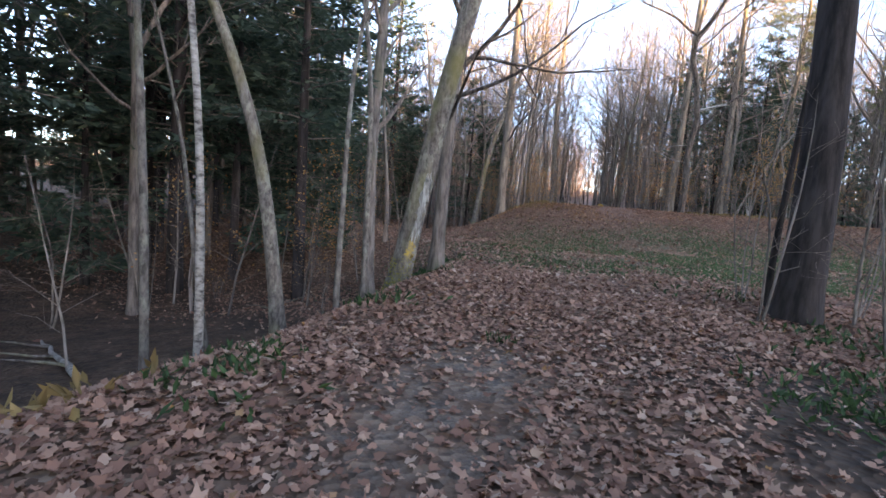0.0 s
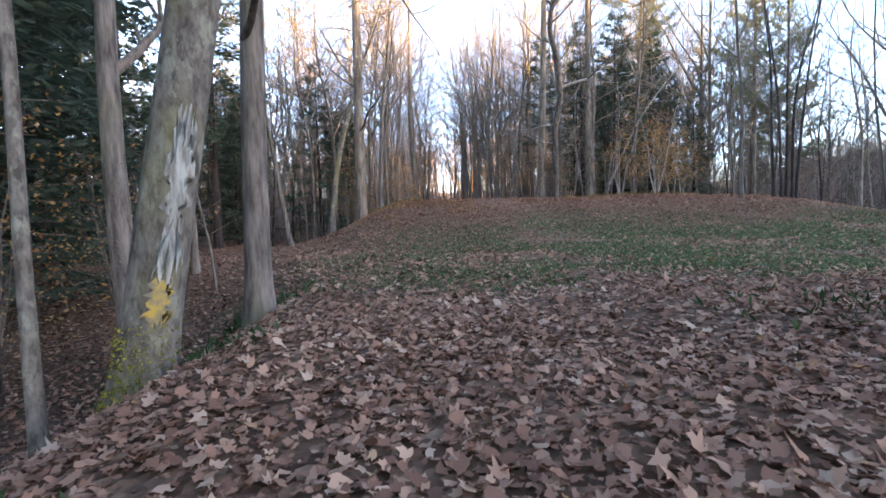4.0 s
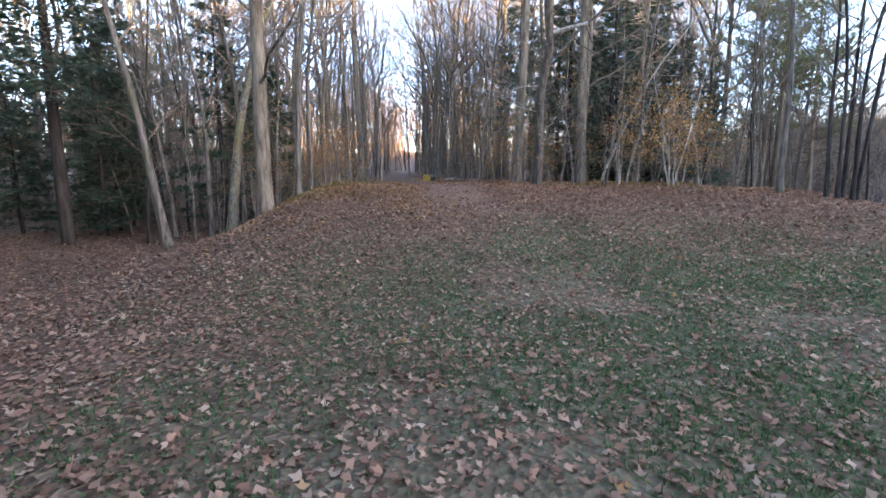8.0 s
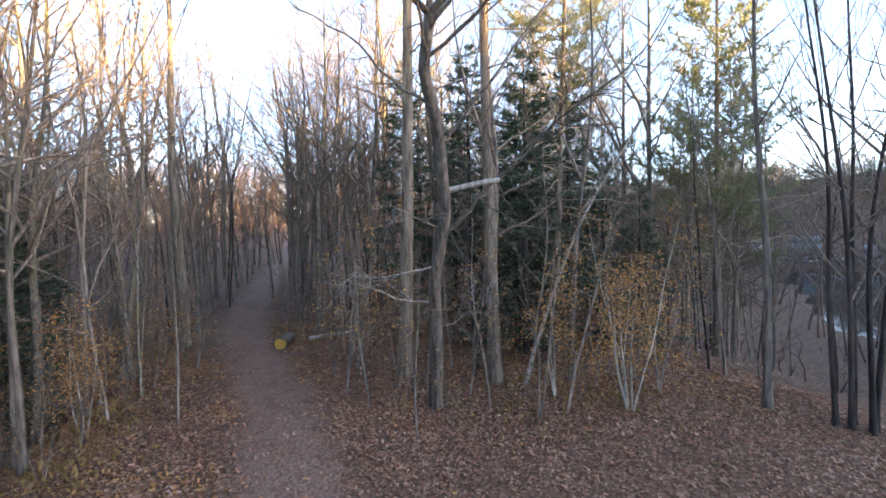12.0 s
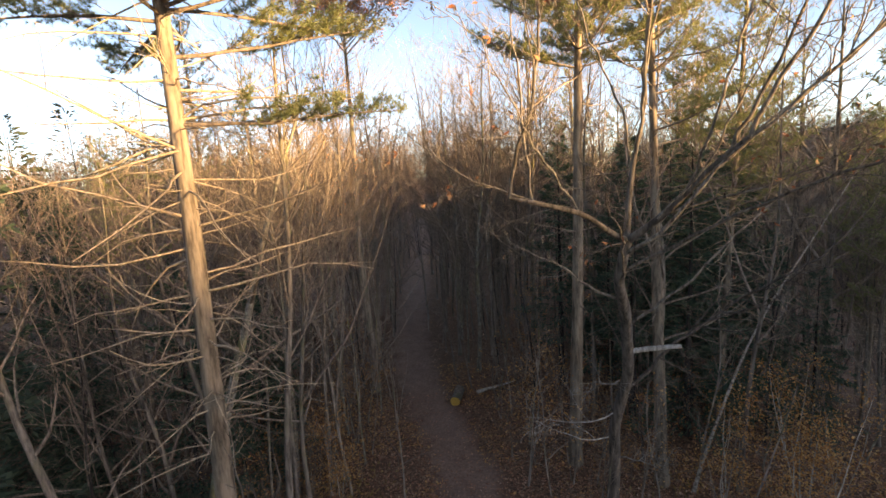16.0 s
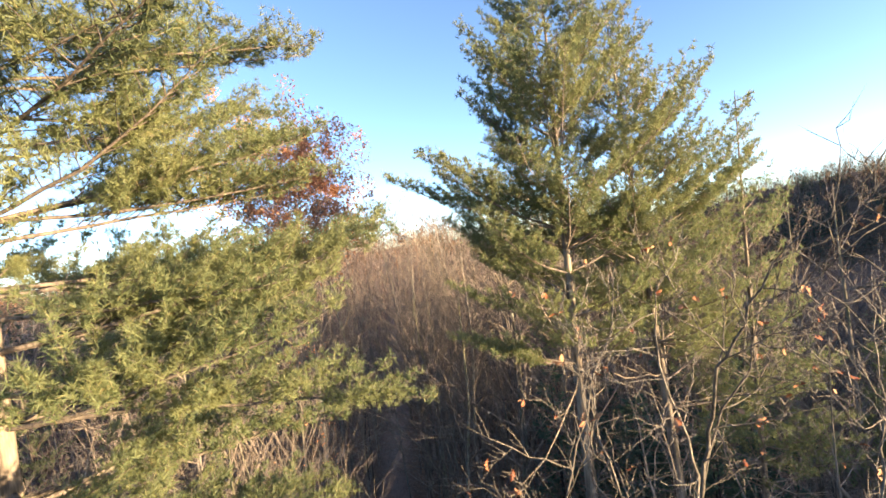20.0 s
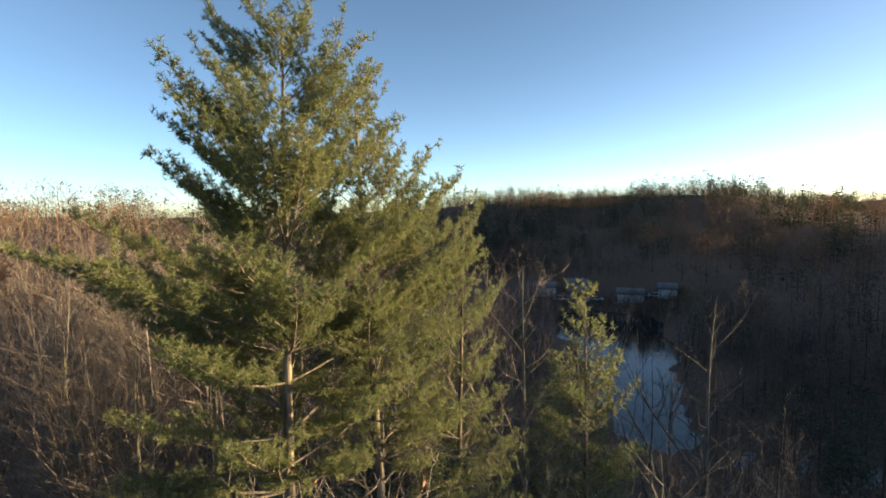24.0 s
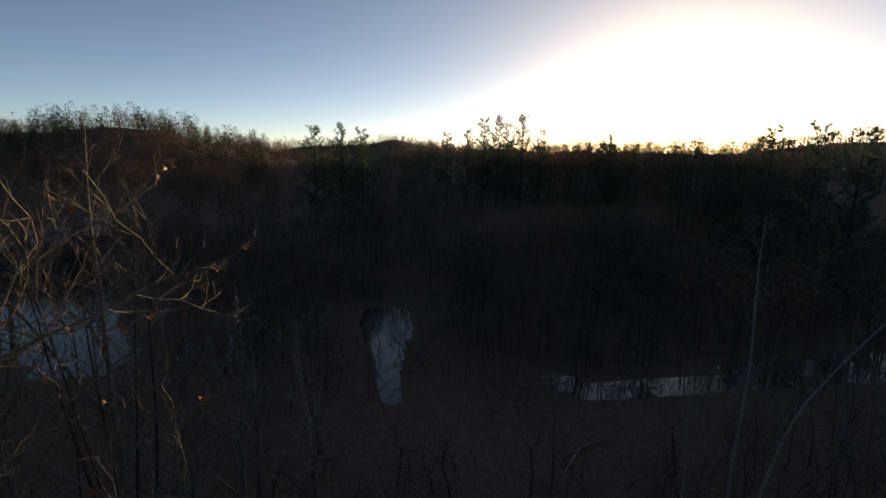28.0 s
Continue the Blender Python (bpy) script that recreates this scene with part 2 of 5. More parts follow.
class Geo:
    """Gathers tubes and small faces for one mesh."""

    def __init__(self):
        self.v, self.l, self.s, self.n = [], [], [], 0

    def add(self, v, faces):
        v, faces = np.asarray(v, float).reshape(-1, 3), np.asarray(faces, int)
        self.v.append(v)
        self.l.append((faces + self.n).ravel())
        self.s.append(np.full(len(faces), faces.shape[1]))
        self.n += len(v)

    def tube(self, P, R, sides=6, ridge=0.0, seed=0):
        P, R = np.asarray(P, float), np.asarray(R, float)
        T = np.gradient(P, axis=0)
        T /= np.linalg.norm(T, axis=1)[:, None] + 1e-9
        ref = np.array([0.31, 0.95, 0.05]) if abs(T[0, 2]) > 0.7 else np.array([0, 0, 1.0])
        A = np.cross(T, ref)
        A /= np.linalg.norm(A, axis=1)[:, None] + 1e-9
        B = np.cross(T, A)
        a = np.arange(sides) * 2 * np.pi / sides
        rr = R[:, None] * np.ones(sides)
        if ridge:
            rr = rr * (1 + ridge * np.sin(a * 3 + seed) + ridge * 0.6 * np.sin(a * 5 + seed * 2 + np.arange(len(P))[:, None] * 0.35))
        V = P[:, None] + rr[..., None] * (np.cos(a)[None, :, None] * A[:, None] + np.sin(a)[None, :, None] * B[:, None])
        i = np.arange(len(P) - 1)[:, None] * sides
        j = np.arange(sides)[None]
        k = (j + 1) % sides
        F = np.stack([i + j, i + k, i + sides + k, i + sides + j], -1).reshape(-1, 4)
        self.add(V, F)

    def mesh(self, name, mat, smooth=True):
        return mesh_of(name, np.concatenate(self.v), np.concatenate(self.l), np.concatenate(self.s), mat, smooth)


def part(name, me, parent, label=""):
    ob = new(name, me)
    ob.parent = parent
    return tagged(ob, label) if label else ob


def thing(name, label, category, at=(0, 0, 0), rz=0.0, group="", kind=""):
    ob = new(name)
    ob.empty_display_size = 0.2
    ob.matrix_basis = pose(*at, 0, 0, rz)
    return tagged(ob, label, category, group, kind)


def unit(v):
    return v / (np.linalg.norm(v, axis=-1, keepdims=True) + 1e-9)


def shards(P, D, length, width, rng, bend=0.25):
    """Leaves as folded diamonds at P along D: four corners, two faces each."""
    n = len(P)
    D = unit(D)
    S = unit(np.cross(D, rng.normal(size=(n, 3))))
    N = np.cross(D, S)
    L = (length * rng.uniform(0.6, 1.25, n))[:, None]
    W = (width * rng.uniform(0.6, 1.2, n))[:, None]
    mid = P + D * L * 0.5
    V = np.stack([P, mid + S * W * 0.5 + N * W * bend, P + D * L, mid - S * W * 0.5 + N * W * bend], 1)
    F = np.array([[0, 1, 2], [0, 2, 3]])
    F = (np.arange(n)[:, None, None] * 4 + F).reshape(-1, 3)
    return V.reshape(-1, 3), F


def needles(P, D, per, length, width, rng, cone=0.95):
    """Tufts of needles at P: thin three-cornered blades fanning out round D."""
    P, D = np.repeat(P, per, 0), np.repeat(unit(D), per, 0)
    d = unit(D + rng.normal(size=P.shape) * cone)
    s = unit(np.cross(d, rng.normal(size=P.shape))) * width * 0.5
    L = (length * rng.uniform(0.7, 1.2, len(P)))[:, None]
    V = np.stack([P - s, P + s, P + d * L], 1).reshape(-1, 3)
    return V, np.arange(len(V)).reshape(-1, 3)


def path_points(start, d, length, n, rng, up=0.0, wob=0.08):
    """A bending branch from start along d, drawn towards up."""
    pts = [np.array(start, float)]
    d = unit(np.array(d, float))
    for i in range(n):
        d = unit(d + np.array([0, 0, up / n]) + rng.normal(size=3) * wob)
        pts.append(pts[-1] + d * length / n)
    return np.array(pts), d


def trunk_line(h, lean, bow, rng, n=14, wob=0.024):
    t = np.linspace(0, 1, n)
    a, c = rng.uniform(0, 6.28, (2, 2)), rng.uniform(0.5, 1.0, (2, 2))
    w = wob * h * t[:, None] * (1.2 - t[:, None]) * (c[0] * np.sin(5 * t[:, None] + a[0]) + 0.5 * c[1] * np.sin(11 * t[:, None] + a[1]))
    P = np.zeros((n, 3))
    P[:, 0] = lean[0] * t + bow[0] * np.sin(np.pi * t) + w[:, 0]
    P[:, 1] = lean[1] * t + bow[1] * np.sin(np.pi * t) + w[:, 1]
    P[:, 2] = t * h
    P[0, 2] = -0.35
    return t, P


def slivers(g, P, D, length, width, rng):
    """The finest twigs: thin blades from P along D."""
    n = len(P)
    D = unit(D)
    S = unit(np.cross(D, rng.normal(size=(n, 3)))) * width * 0.5
    L = (length * rng.uniform(0.5, 1.3, n))[:, None]
    M = P + D * L * 0.5 + rng.normal(size=(n, 3)) * L * 0.07
    V = np.stack([P - S, P + S, M + S * 0.7, M - S * 0.7, P + D * L + np.array([0, 0, 0.08]) * L], 1)
    base = np.arange(n)[:, None] * 5
    if n:
        k = g.n
        g.add(V, base + np.array([0, 1, 2, 3]))
        tri = (base + np.array([3, 2, 4])) + k
        g.l.append(tri.ravel())
        g.s.append(np.full(n, 3))


def grow_limb(g, start, d, length, r, rng, level, leaves, up=0.5, sides=5, dense=1.0, least=0.004, fine=0, crook=0.10, fine_at=1):
    n = (11 if crook > 0.12 else 6) if level == 0 else (7 if crook > 0.12 else 4) if level == 1 else 3
    P, last = path_points(start, d, length, n, rng, up, crook + 0.05 * level)
    R = np.maximum(r * (1 - np.linspace(0, 1, n + 1)) ** 0.8, least)
    g.tube(P, R, max(3, sides - level))
    if level >= 2:
        leaves.append((P[-1], last))
    if level >= 2 or (fine and level == fine_at):
        if fine:
            f = rng.uniform(0.1, 1.0, fine) * n
            S = np.stack([np.interp(f, range(n + 1), P[:, j]) for j in range(3)], 1)
            D = unit(P[-1] - P[0]) * 0.8 + rng.normal(size=(fine, 3)) * 0.55 + [0, 0, 0.25]
            slivers(g, S, D, length * 0.42, max(least * 1.7, 0.009), rng)
            leaves.extend((S[q] + unit(D[q]) * length * 0.4, D[q]) for q in range(0, fine, 3))
        return
    count = int((5.5 if level == 0 else 4.2) * dense * (0.7 + 0.6 * rng.random()))
    for k in range(count):
        f = 0.22 + 0.75 * (k + rng.random()) / count
        q = f * n
        i = min(int(q), n - 1)
        s = P[i] + (P[i + 1] - P[i]) * (q - i)
        td = unit(P[i + 1] - P[i])
        side = unit(np.cross(td, rng.normal(size=3)))
        nd = unit(td * 0.75 + side * 0.75 + np.array([0, 0, 0.15]))
        grow_limb(g, s, nd, length * (0.55 if level == 0 else 0.5) * (1.15 - 0.55 * f) * rng.uniform(0.7, 1.2), max(r * (1 - f) ** 0.8 * 0.6, least), rng, level + 1, leaves, up * 0.8, sides, dense, least, fine, crook, fine_at)


def bare_tree(seed, h=18.0, r=0.16, lean=(0, 0), bow=(0, 0), first=0.45, limbs=13, reach=0.24, mat=None, dense=1.0, sides=9, steep=0.9, flare=0.5, fine=0, wob=0.024, fork=0):
    """Trunk and branch meshes of a leafless tree, and its twig ends; fork counts its second leaders."""
    rng = np.random.default_rng(seed)
    t, P = trunk_line(h, lean, bow, rng, 16, wob)
    R = r * (1 - t * 0.93) ** 0.85 * (1 + flare * np.exp(-np.maximum(P[:, 2], 0) / 0.35))
    tg, bg, ends = Geo(), Geo(), []
    if h > 6:
        t2 = np.linspace(0, 1, 34) ** 1.4
        P = np.stack([np.interp(t2, t, P[:, k]) for k in range(3)], 1)
        R = r * (1 - t2 * 0.93) ** 0.85 * (1 + flare * np.exp(-np.maximum(P[:, 2], 0) / 0.35))
        t = t2
    tg.tube(P, R, sides, 0.05, seed)
    for k in range(limbs):
        f = first + (0.97 - first) * ((k + rng.random()) / limbs)
        s = np.array([np.interp(f, t, P[:, j]) for j in range(3)])
        az = k * 2.4 + rng.uniform(-0.6, 0.6)
        e = steep * rng.uniform(0.65, 1.25) * (0.7 + 0.5 * f)
        d = (math.cos(az) * math.cos(e), math.sin(az) * math.cos(e), math.sin(e))
        L = h * reach * (1.25 - 0.75 * f) * rng.uniform(0.7, 1.25)
        if k % 5 == 2 and k < 5 * fork:
            e = rng.uniform(0.95, 1.2)
            d = (math.cos(az) * math.cos(e), math.sin(az) * math.cos(e), math.sin(e))
            grow_limb(bg, s, d, h * (1.02 - f) * rng.uniform(0.75, 0.95), np.interp(f, t, R) * 0.78, rng, 0, ends, 0.25, 6, dense * 1.6, 0.005, fine, 0.12)
            continue
        grow_limb(bg, s, d, L, np.interp(f, t, R) * 0.55, rng, 0, ends, 0.3 if fork else 0.6, 5, dense, 0.005, fine)
    return tg.mesh("trunk", mat or M_BARK), bg.mesh("crown", M_TWIG), ends


def place_tree(name, label, meshes, x, y, rz=0.0, scale=1.0, category="tree", group="", z=None):
    """A tree out of its meshes, rooted in the land."""
    ob = thing(name, label, category, (x, y, land1(x, y) - 0.05 if z is None else z), rz, group)
    ob.scale = (scale,) * 3
    for n, me in meshes:
        part(n, me, ob)
    return ob


def pine_tree(seed, h=27.0, r=0.28, lean=(0, 0), crown=0.45, radius=4.2, tufts=1.0, per=6, dead=True, levels=30, top_sharp=0.8, nlen=0.20, nw=0.036, rise=(0.0, 0.3, 0.65), lush=4.2, spread=0.25, whorl=(4, 7), lift=0.45, deadstep=0.012, low=(), needle=None, clear=0.0, deadwood=None):
    """White pine: whorled level limbs with plumes of needles, bare dead limbs below."""
    rng = np.random.default_rng(seed)
    t, P = trunk_line(h, lean, (0, 0), rng, 16, 0.004)
    t2 = np.linspace(0, 1, 40)
    P = np.stack([np.interp(t2, t, P[:, k]) for k in range(3)], 1)
    t = t2
    R = r * (1 - t * 0.97) ** 0.8 * (1 + 0.45 * np.exp(-np.maximum(P[:, 2], 0) / 0.4))
    tg, bg, fg, wg = Geo(), Geo(), Geo(), Geo()
    tg.tube(P, R, 12, 0.04, seed)
    at = lambda f: np.array([np.interp(f, t, P[:, j]) for j in range(3)])  # noqa: E731
    if dead:
        for f in np.arange(0.2, crown + 0.04, deadstep):
            for k in range(rng.integers(1, 4)):
                az = rng.uniform(0, 6.28)
                L = rng.uniform(1.2, 4.8) * min(1, (f - 0.08) * 4)
                p, d = path_points(at(f), (math.cos(az), math.sin(az), rng.uniform(-0.2, 0.35)), L, 5, rng, rng.uniform(-0.45, 0.4), 0.14)
                wg.tube(p, np.linspace(0.017, 0.005, 6) * (0.6 + L / 3), 4)
                for q in range(rng.integers(2, 6)):
                    i = rng.integers(1, 5)
                    pp, _ = path_points(p[i], unit(p[i] - p[i - 1]) + rng.normal(size=3) * 0.5, L * 0.35 * rng.random(), 3, rng, 0.1, 0.15)
                    wg.tube(pp, [0.010, 0.008, 0.006, 0.004], 3)
    tp, td = [], []
    for w in range(levels + len(low)):
        f = crown + (0.985 - crown) * (w + rng.uniform(-spread, spread)) / levels
        u = min((f - crown) / (1 - crown), 1.0)
        prof = radius * (0.55 + 0.45 * math.sin(min(1, u / 0.3) * 1.57)) * (1 - u) ** top_sharp + 0.25
        for k in range(rng.integers(*whorl) if w < levels else 1):
            az = rng.uniform(0, 6.28)
            L = prof * rng.uniform(0.55, 1.2)
            e = rng.uniform(rise[0], rise[1]) + rise[2] * u
            if w >= levels:
                f, az, L, e = low[w - levels]
            p, d = path_points(at(f), (math.cos(az) * math.cos(e), math.sin(az) * math.cos(e), math.sin(e)), L, 7, rng, lift, 0.05)
            bough = Geo() if f < clear and w < levels else bg
            rb = np.interp(f, t, R) * 0.32
            bough.tube(p, np.maximum(rb * (1 - np.linspace(0, 1, 8)) ** 0.7, 0.006), 5)
            m = max(3, int(L * lush))
            for q in range(m):
                g = 0.2 + 0.8 * (q + rng.random()) / m
                i = min(int(g * 7), 6)
                s = p[i] + (p[i + 1] - p[i]) * (g * 7 - i)
                a = unit(p[i + 1] - p[i])
                sd_ = unit(np.cross(a, [0, 0, 1.0])) * (1 if q % 2 else -1)
                nd = unit(a * 0.8 + sd_ * 0.8 + np.array([0, 0, rng.uniform(0.0, 0.45)]))
                tl = max(0.35, L * 0.38 * (1.15 - g)) * rng.uniform(0.7, 1.3)
                pp, dd = path_points(s, nd, tl, 3, rng, 0.3, 0.09)
                bough.tube(pp, [0.011, 0.009, 0.006, 0.004], 3)
                c = max(3, int(tl * 13 * tufts))
                fr = rng.uniform(0.2, 1.0, c)
                if bough is not bg:
                    continue
                tp.append(np.stack([np.interp(fr * 3, range(4), pp[:, j]) for j in range(3)], 1) + rng.normal(size=(c, 3)) * [0.06, 0.06, 0.05])
                td.append(np.tile(dd + [0, 0, 0.35], (c, 1)) + rng.normal(size=(c, 3)) * 0.35)
    fg.add(*needles(np.concatenate(tp), np.concatenate(td), per, nlen, nw, rng))
    out = [tg.mesh("trunk", M_PINE if not needle else M_DARK), bg.mesh("crown", M_TWIG if not needle else M_DARK), fg.mesh("foliage", needle or M_NEEDLE, False)]
    return out + [wg.mesh("dead_wood", deadwood or M_DEADTWIG)] if dead else out


def hemlock_tree(seed, h=13.0, r=0.17, radius=3.0, start=0.06, count=95):
    """Hemlock: drooping limbs from near the ground with flat sprays of short needles."""
    rng = np.random.default_rng(seed)
    t, P = trunk_line(h, (rng.uniform(-0.3, 0.3), 0), (0, 0), rng, 12, 0.004)
    tg, bg, fg = Geo(), Geo(), Geo()
    tg.tube(P, r * (1 - t * 0.97) ** 0.9, 8, 0.04, seed)
    SP, SD = [], []
    for k in range(count):
        f = start + (0.99 - start) * (k + rng.random()) / count
        s = np.array([np.interp(f, t, P[:, j]) for j in range(3)])
        L = radius * (1 - f) ** 0.75 * rng.uniform(0.6, 1.15) + 0.2
        az = rng.uniform(0, 6.28)
        p, d = path_points(s, (math.cos(az), math.sin(az), 0.25 - 0.2 * (1 - f)), L, 6, rng, -0.35 + 0.5 * f, 0.05)
        bg.tube(p, np.linspace(0.028, 0.005, 7) * (0.5 + 0.5 * L / radius), 4)
        c = int(26 * L) + 8
        g = rng.uniform(0.18, 1.0, c)
        base = np.stack([np.interp(g * 6, range(7), p[:, j]) for j in range(3)], 1)
        side = unit(np.cross(p[-1] - p[0], [0, 0, 1.0]))
        off = rng.uniform(-1, 1, c) * L * 0.33 * (1.1 - g)
        base = base + side * off[:, None] - np.array([0, 0, 1.0]) * (np.abs(off) * rng.uniform(0.05, 0.4, c))[:, None]
        SP.append(base)
        SD.append(unit(p[-1] - p[0]) * 0.7 + side * np.sign(off)[:, None] * 0.7 + rng.normal(size=(c, 3)) * 0.3 - np.array([0, 0, 0.15]))
    fg.add(*shards(np.concatenate(SP), np.concatenate(SD), 0.32, 0.10, rng, 0.12))
    A, B = np.concatenate(SP)[::3], np.concatenate(SD)[::3]
    fg.add(*shards(A + rng.normal(size=A.shape) * 0.12, B + rng.normal(size=A.shape) * 0.4, 0.22, 0.075, rng, 0.12))
    return tg.mesh("trunk", M_DARK), bg.mesh("crown", M_TWIG), fg.mesh("foliage", M_HEMLOCK, False)


def leaves_on(ends, share, rng, length=0.10, width=0.055, mat=None, hang=0.8, per=1, name="leaves"):
    E = [e for e in ends if rng.random() < share]
    if not E:
        E = ends[:1]
    P = np.repeat(np.array([e[0] for e in E]), per, 0) + rng.normal(size=(len(E) * per, 3)) * (0.05 + 0.12 * (per > 1))
    D = np.repeat(np.array([e[1] for e in E]), per, 0) + rng.normal(size=(len(E) * per, 3)) * 0.6 - np.array([0, 0, hang])
    g = Geo()
    g.add(*shards(P, D, length, width, rng, 0.3))
    return g.mesh(name, mat or M_OAKLEAF, False)


def sapling(seed, h=5.0, r=0.022, stems=3, leafy=0.0, mat=None, spread=0.5):
    """A clump of thin stems with fine side twigs, some with old leaves."""
    rng = np.random.default_rng(seed)
    bg, ends, out = Geo(), [], []
    for s in range(stems):
        a = rng.uniform(0, 6.28)
        d = np.array([math.cos(a) * spread * 0.22, math.sin(a) * spread * 0.22, 1])
        hh = h * rng.uniform(0.6, 1.1)
        p, _ = path_points((math.cos(a) * 0.06, math.sin(a) * 0.06, -0.15), d, hh, 8, rng, 0.55, 0.06)
        R = np.maximum(r * rng.uniform(0.7, 1.2) * (1 - np.linspace(0, 1, 9)) ** 0.7, 0.004)
        tg = Geo()
        tg.tube(p, R, 6)
        out.append(("stem", tg.mesh("stem", mat or M_BARK)))
        m = int(7 * hh / 3)
        for k in range(m):
            f = 0.2 + 0.78 * (k + rng.random()) / m
            i = min(int(f * 8), 7)
            q = p[i] + (p[i + 1] - p[i]) * (f * 8 - i)
            az = rng.uniform(0, 6.28)
            grow_limb(bg, q, (math.cos(az), math.sin(az), 0.45), hh * 0.30 * (1.1 - 0.7 * f), R[i] * 0.5, rng, 1, ends, 0.15, 4, 0.8 if not leafy else 1.1, 0.003)
    out.append(("crown", bg.mesh("crown", M_TWIG)))
    if leafy:
        out.append(("foliage", leaves_on(ends, min(1, leafy), rng, 0.10, 0.06, M_BEECH, 0.5, max(1, int(leafy)))))
    return out


# ---- ground ----
def ground_material():
    m, nt, b = material("leaf_litter_ground", 0.95)
    tc = nt.nodes.new("ShaderNodeTexCoord")
    sep = nt.nodes.new("ShaderNodeSeparateXYZ")
    nt.links.new(tc.outputs["Object"], sep.inputs[0])
    vor = node(nt, "ShaderNodeTexVoronoi", Scale=13.0, Randomness=1.0)
    nt.links.new(tc.outputs["Object"], vor.inputs["Vector"])
    spl = nt.nodes.new("ShaderNodeSeparateColor")
    nt.links.new(vor.outputs["Color"], spl.inputs[0])
    leaf = ramp(nt, spl.outputs[0], [(0, (0.05, 0.027, 0.019)), (0.4, (0.14, 0.075, 0.049)), (0.8, (0.25, 0.15, 0.098)), (1, (0.33, 0.23, 0.16))])
    soil = ramp(nt, noisy(nt, 6, detail=8), [(0.3, (0.07, 0.04, 0.027)), (0.7, (0.19, 0.113, 0.075))])
    leaf = mix(nt, ramp(nt, noisy(nt, 1.7, detail=6), [(0.42, (0.15, 0.15, 0.15)), (0.6, (0.75, 0.75, 0.75))]), leaf, soil)
    green = ramp(nt, noisy(nt, 30, detail=5), [(0.3, (0.10, 0.115, 0.07)), (0.7, (0.18, 0.20, 0.125))])

    def band(socket, a, c, d, e):
        lo = node(nt, "ShaderNodeMapRange", From_Min=a, From_Max=c)
        hi = node(nt, "ShaderNodeMapRange", From_Min=d, From_Max=e, To_Min=1.0, To_Max=0.0)
        mu = nt.nodes.new("ShaderNodeMath")
        mu.operation = "MULTIPLY"
        for n, i in ((lo, 0), (hi, 1)):
            n.interpolation_type = "SMOOTHSTEP"
            nt.links.new(socket, n.inputs["Value"])
            nt.links.new(n.outputs["Result"], mu.inputs[i])
        return mu.outputs[0]

    def times(a, c):
        mu = nt.nodes.new("ShaderNodeMath")
        mu.operation = "MULTIPLY"
        nt.links.new(a, mu.inputs[0])
        nt.links.new(c, mu.inputs[1])
        return mu.outputs[0]

    def shifted(socket, scale, by=3.5):
        n = node(nt, "ShaderNodeMapRange", From_Min=0.3, From_Max=0.7, To_Min=-by, To_Max=by)
        nt.links.new(noisy(nt, scale, detail=5), n.inputs["Value"])
        ad = nt.nodes.new("ShaderNodeMath")
        nt.links.new(socket, ad.inputs[0])
        nt.links.new(n.outputs["Result"], ad.inputs[1])
        return ad.outputs[0]

    lawn = times(band(shifted(sep.outputs["X"], 0.22), -7, 4.5, 17, 22), band(shifted(sep.outputs["Y"], 0.17), 11, 14, 22, 29))
    lawn = times(lawn, ramp(nt, noisy(nt, 0.45, detail=6), [(0.28, (0.25, 0.25, 0.25)), (0.5, (1, 1, 1))]))
    col = mix(nt, times(lawn, ramp(nt, noisy(nt, 14, detail=6), [(0.4, (0.2, 0.2, 0.2)), (0.6, (0.85, 0.85, 0.85))])), leaf, green)
    # Gully bed: dark soil, with the shade under the hemlocks painted in.
    shaded_bed = times(band(sep.outputs["X"], -22, -16, -5.2, -3.6), band(sep.outputs["Y"], -8, -4, 12, 16))
    dark_soil = ramp(nt, noisy(nt, 5, detail=8), [(0.3, (0.028, 0.020, 0.016)), (0.7, (0.10, 0.066, 0.046))])
    col = mix(nt, times(shaded_bed, ramp(nt, noisy(nt, 1.1, detail=6), [(0.36, (0.35, 0.35, 0.35)), (0.55, (0.95, 0.95, 0.95))])), col, dark_soil)
    # Patch of darker ground in front of the thick dark tree.
    dark_patch = times(band(shifted(sep.outputs["X"], 0.6, 1.5), 0.2, 1.5, 3.2, 5.5), band(sep.outputs["Y"], 0.6, 1.6, 5.4, 7.0))
    col = mix(nt, dark_patch, col, dark_soil)
    middle = node(nt, "ShaderNodeMapRange", From_Min=31.0, From_Max=56.0, To_Min=0.9, To_Max=-3.0)
    middle.interpolation_type = "SMOOTHSTEP"
    nt.links.new(sep.outputs["Y"], middle.inputs["Value"])
    off = nt.nodes.new("ShaderNodeMath")
    off.operation = "SUBTRACT"
    nt.links.new(sep.outputs["X"], off.inputs[0])
    nt.links.new(middle.outputs["Result"], off.inputs[1])
    trod = times(band(shifted(off.outputs[0], 0.9, 0.5), -1.9, -0.6, 0.6, 1.8), band(sep.outputs["Y"], 25, 32, 160, 190))
    earth = ramp(nt, noisy(nt, 9, detail=8), [(0.3, (0.16, 0.10, 0.078)), (0.7, (0.33, 0.215, 0.17))])
    col = mix(nt, times(trod, ramp(nt, noisy(nt, 1.2, detail=5), [(0.3, (0.45, 0.45, 0.45)), (0.6, (0.95, 0.95, 0.95))])), col, earth)
    bare = times(band(sep.outputs["X"], -2.0, -1.2, -0.7, 0.2), band(sep.outputs["Y"], 1.0, 2.2, 4.2, 5.6))
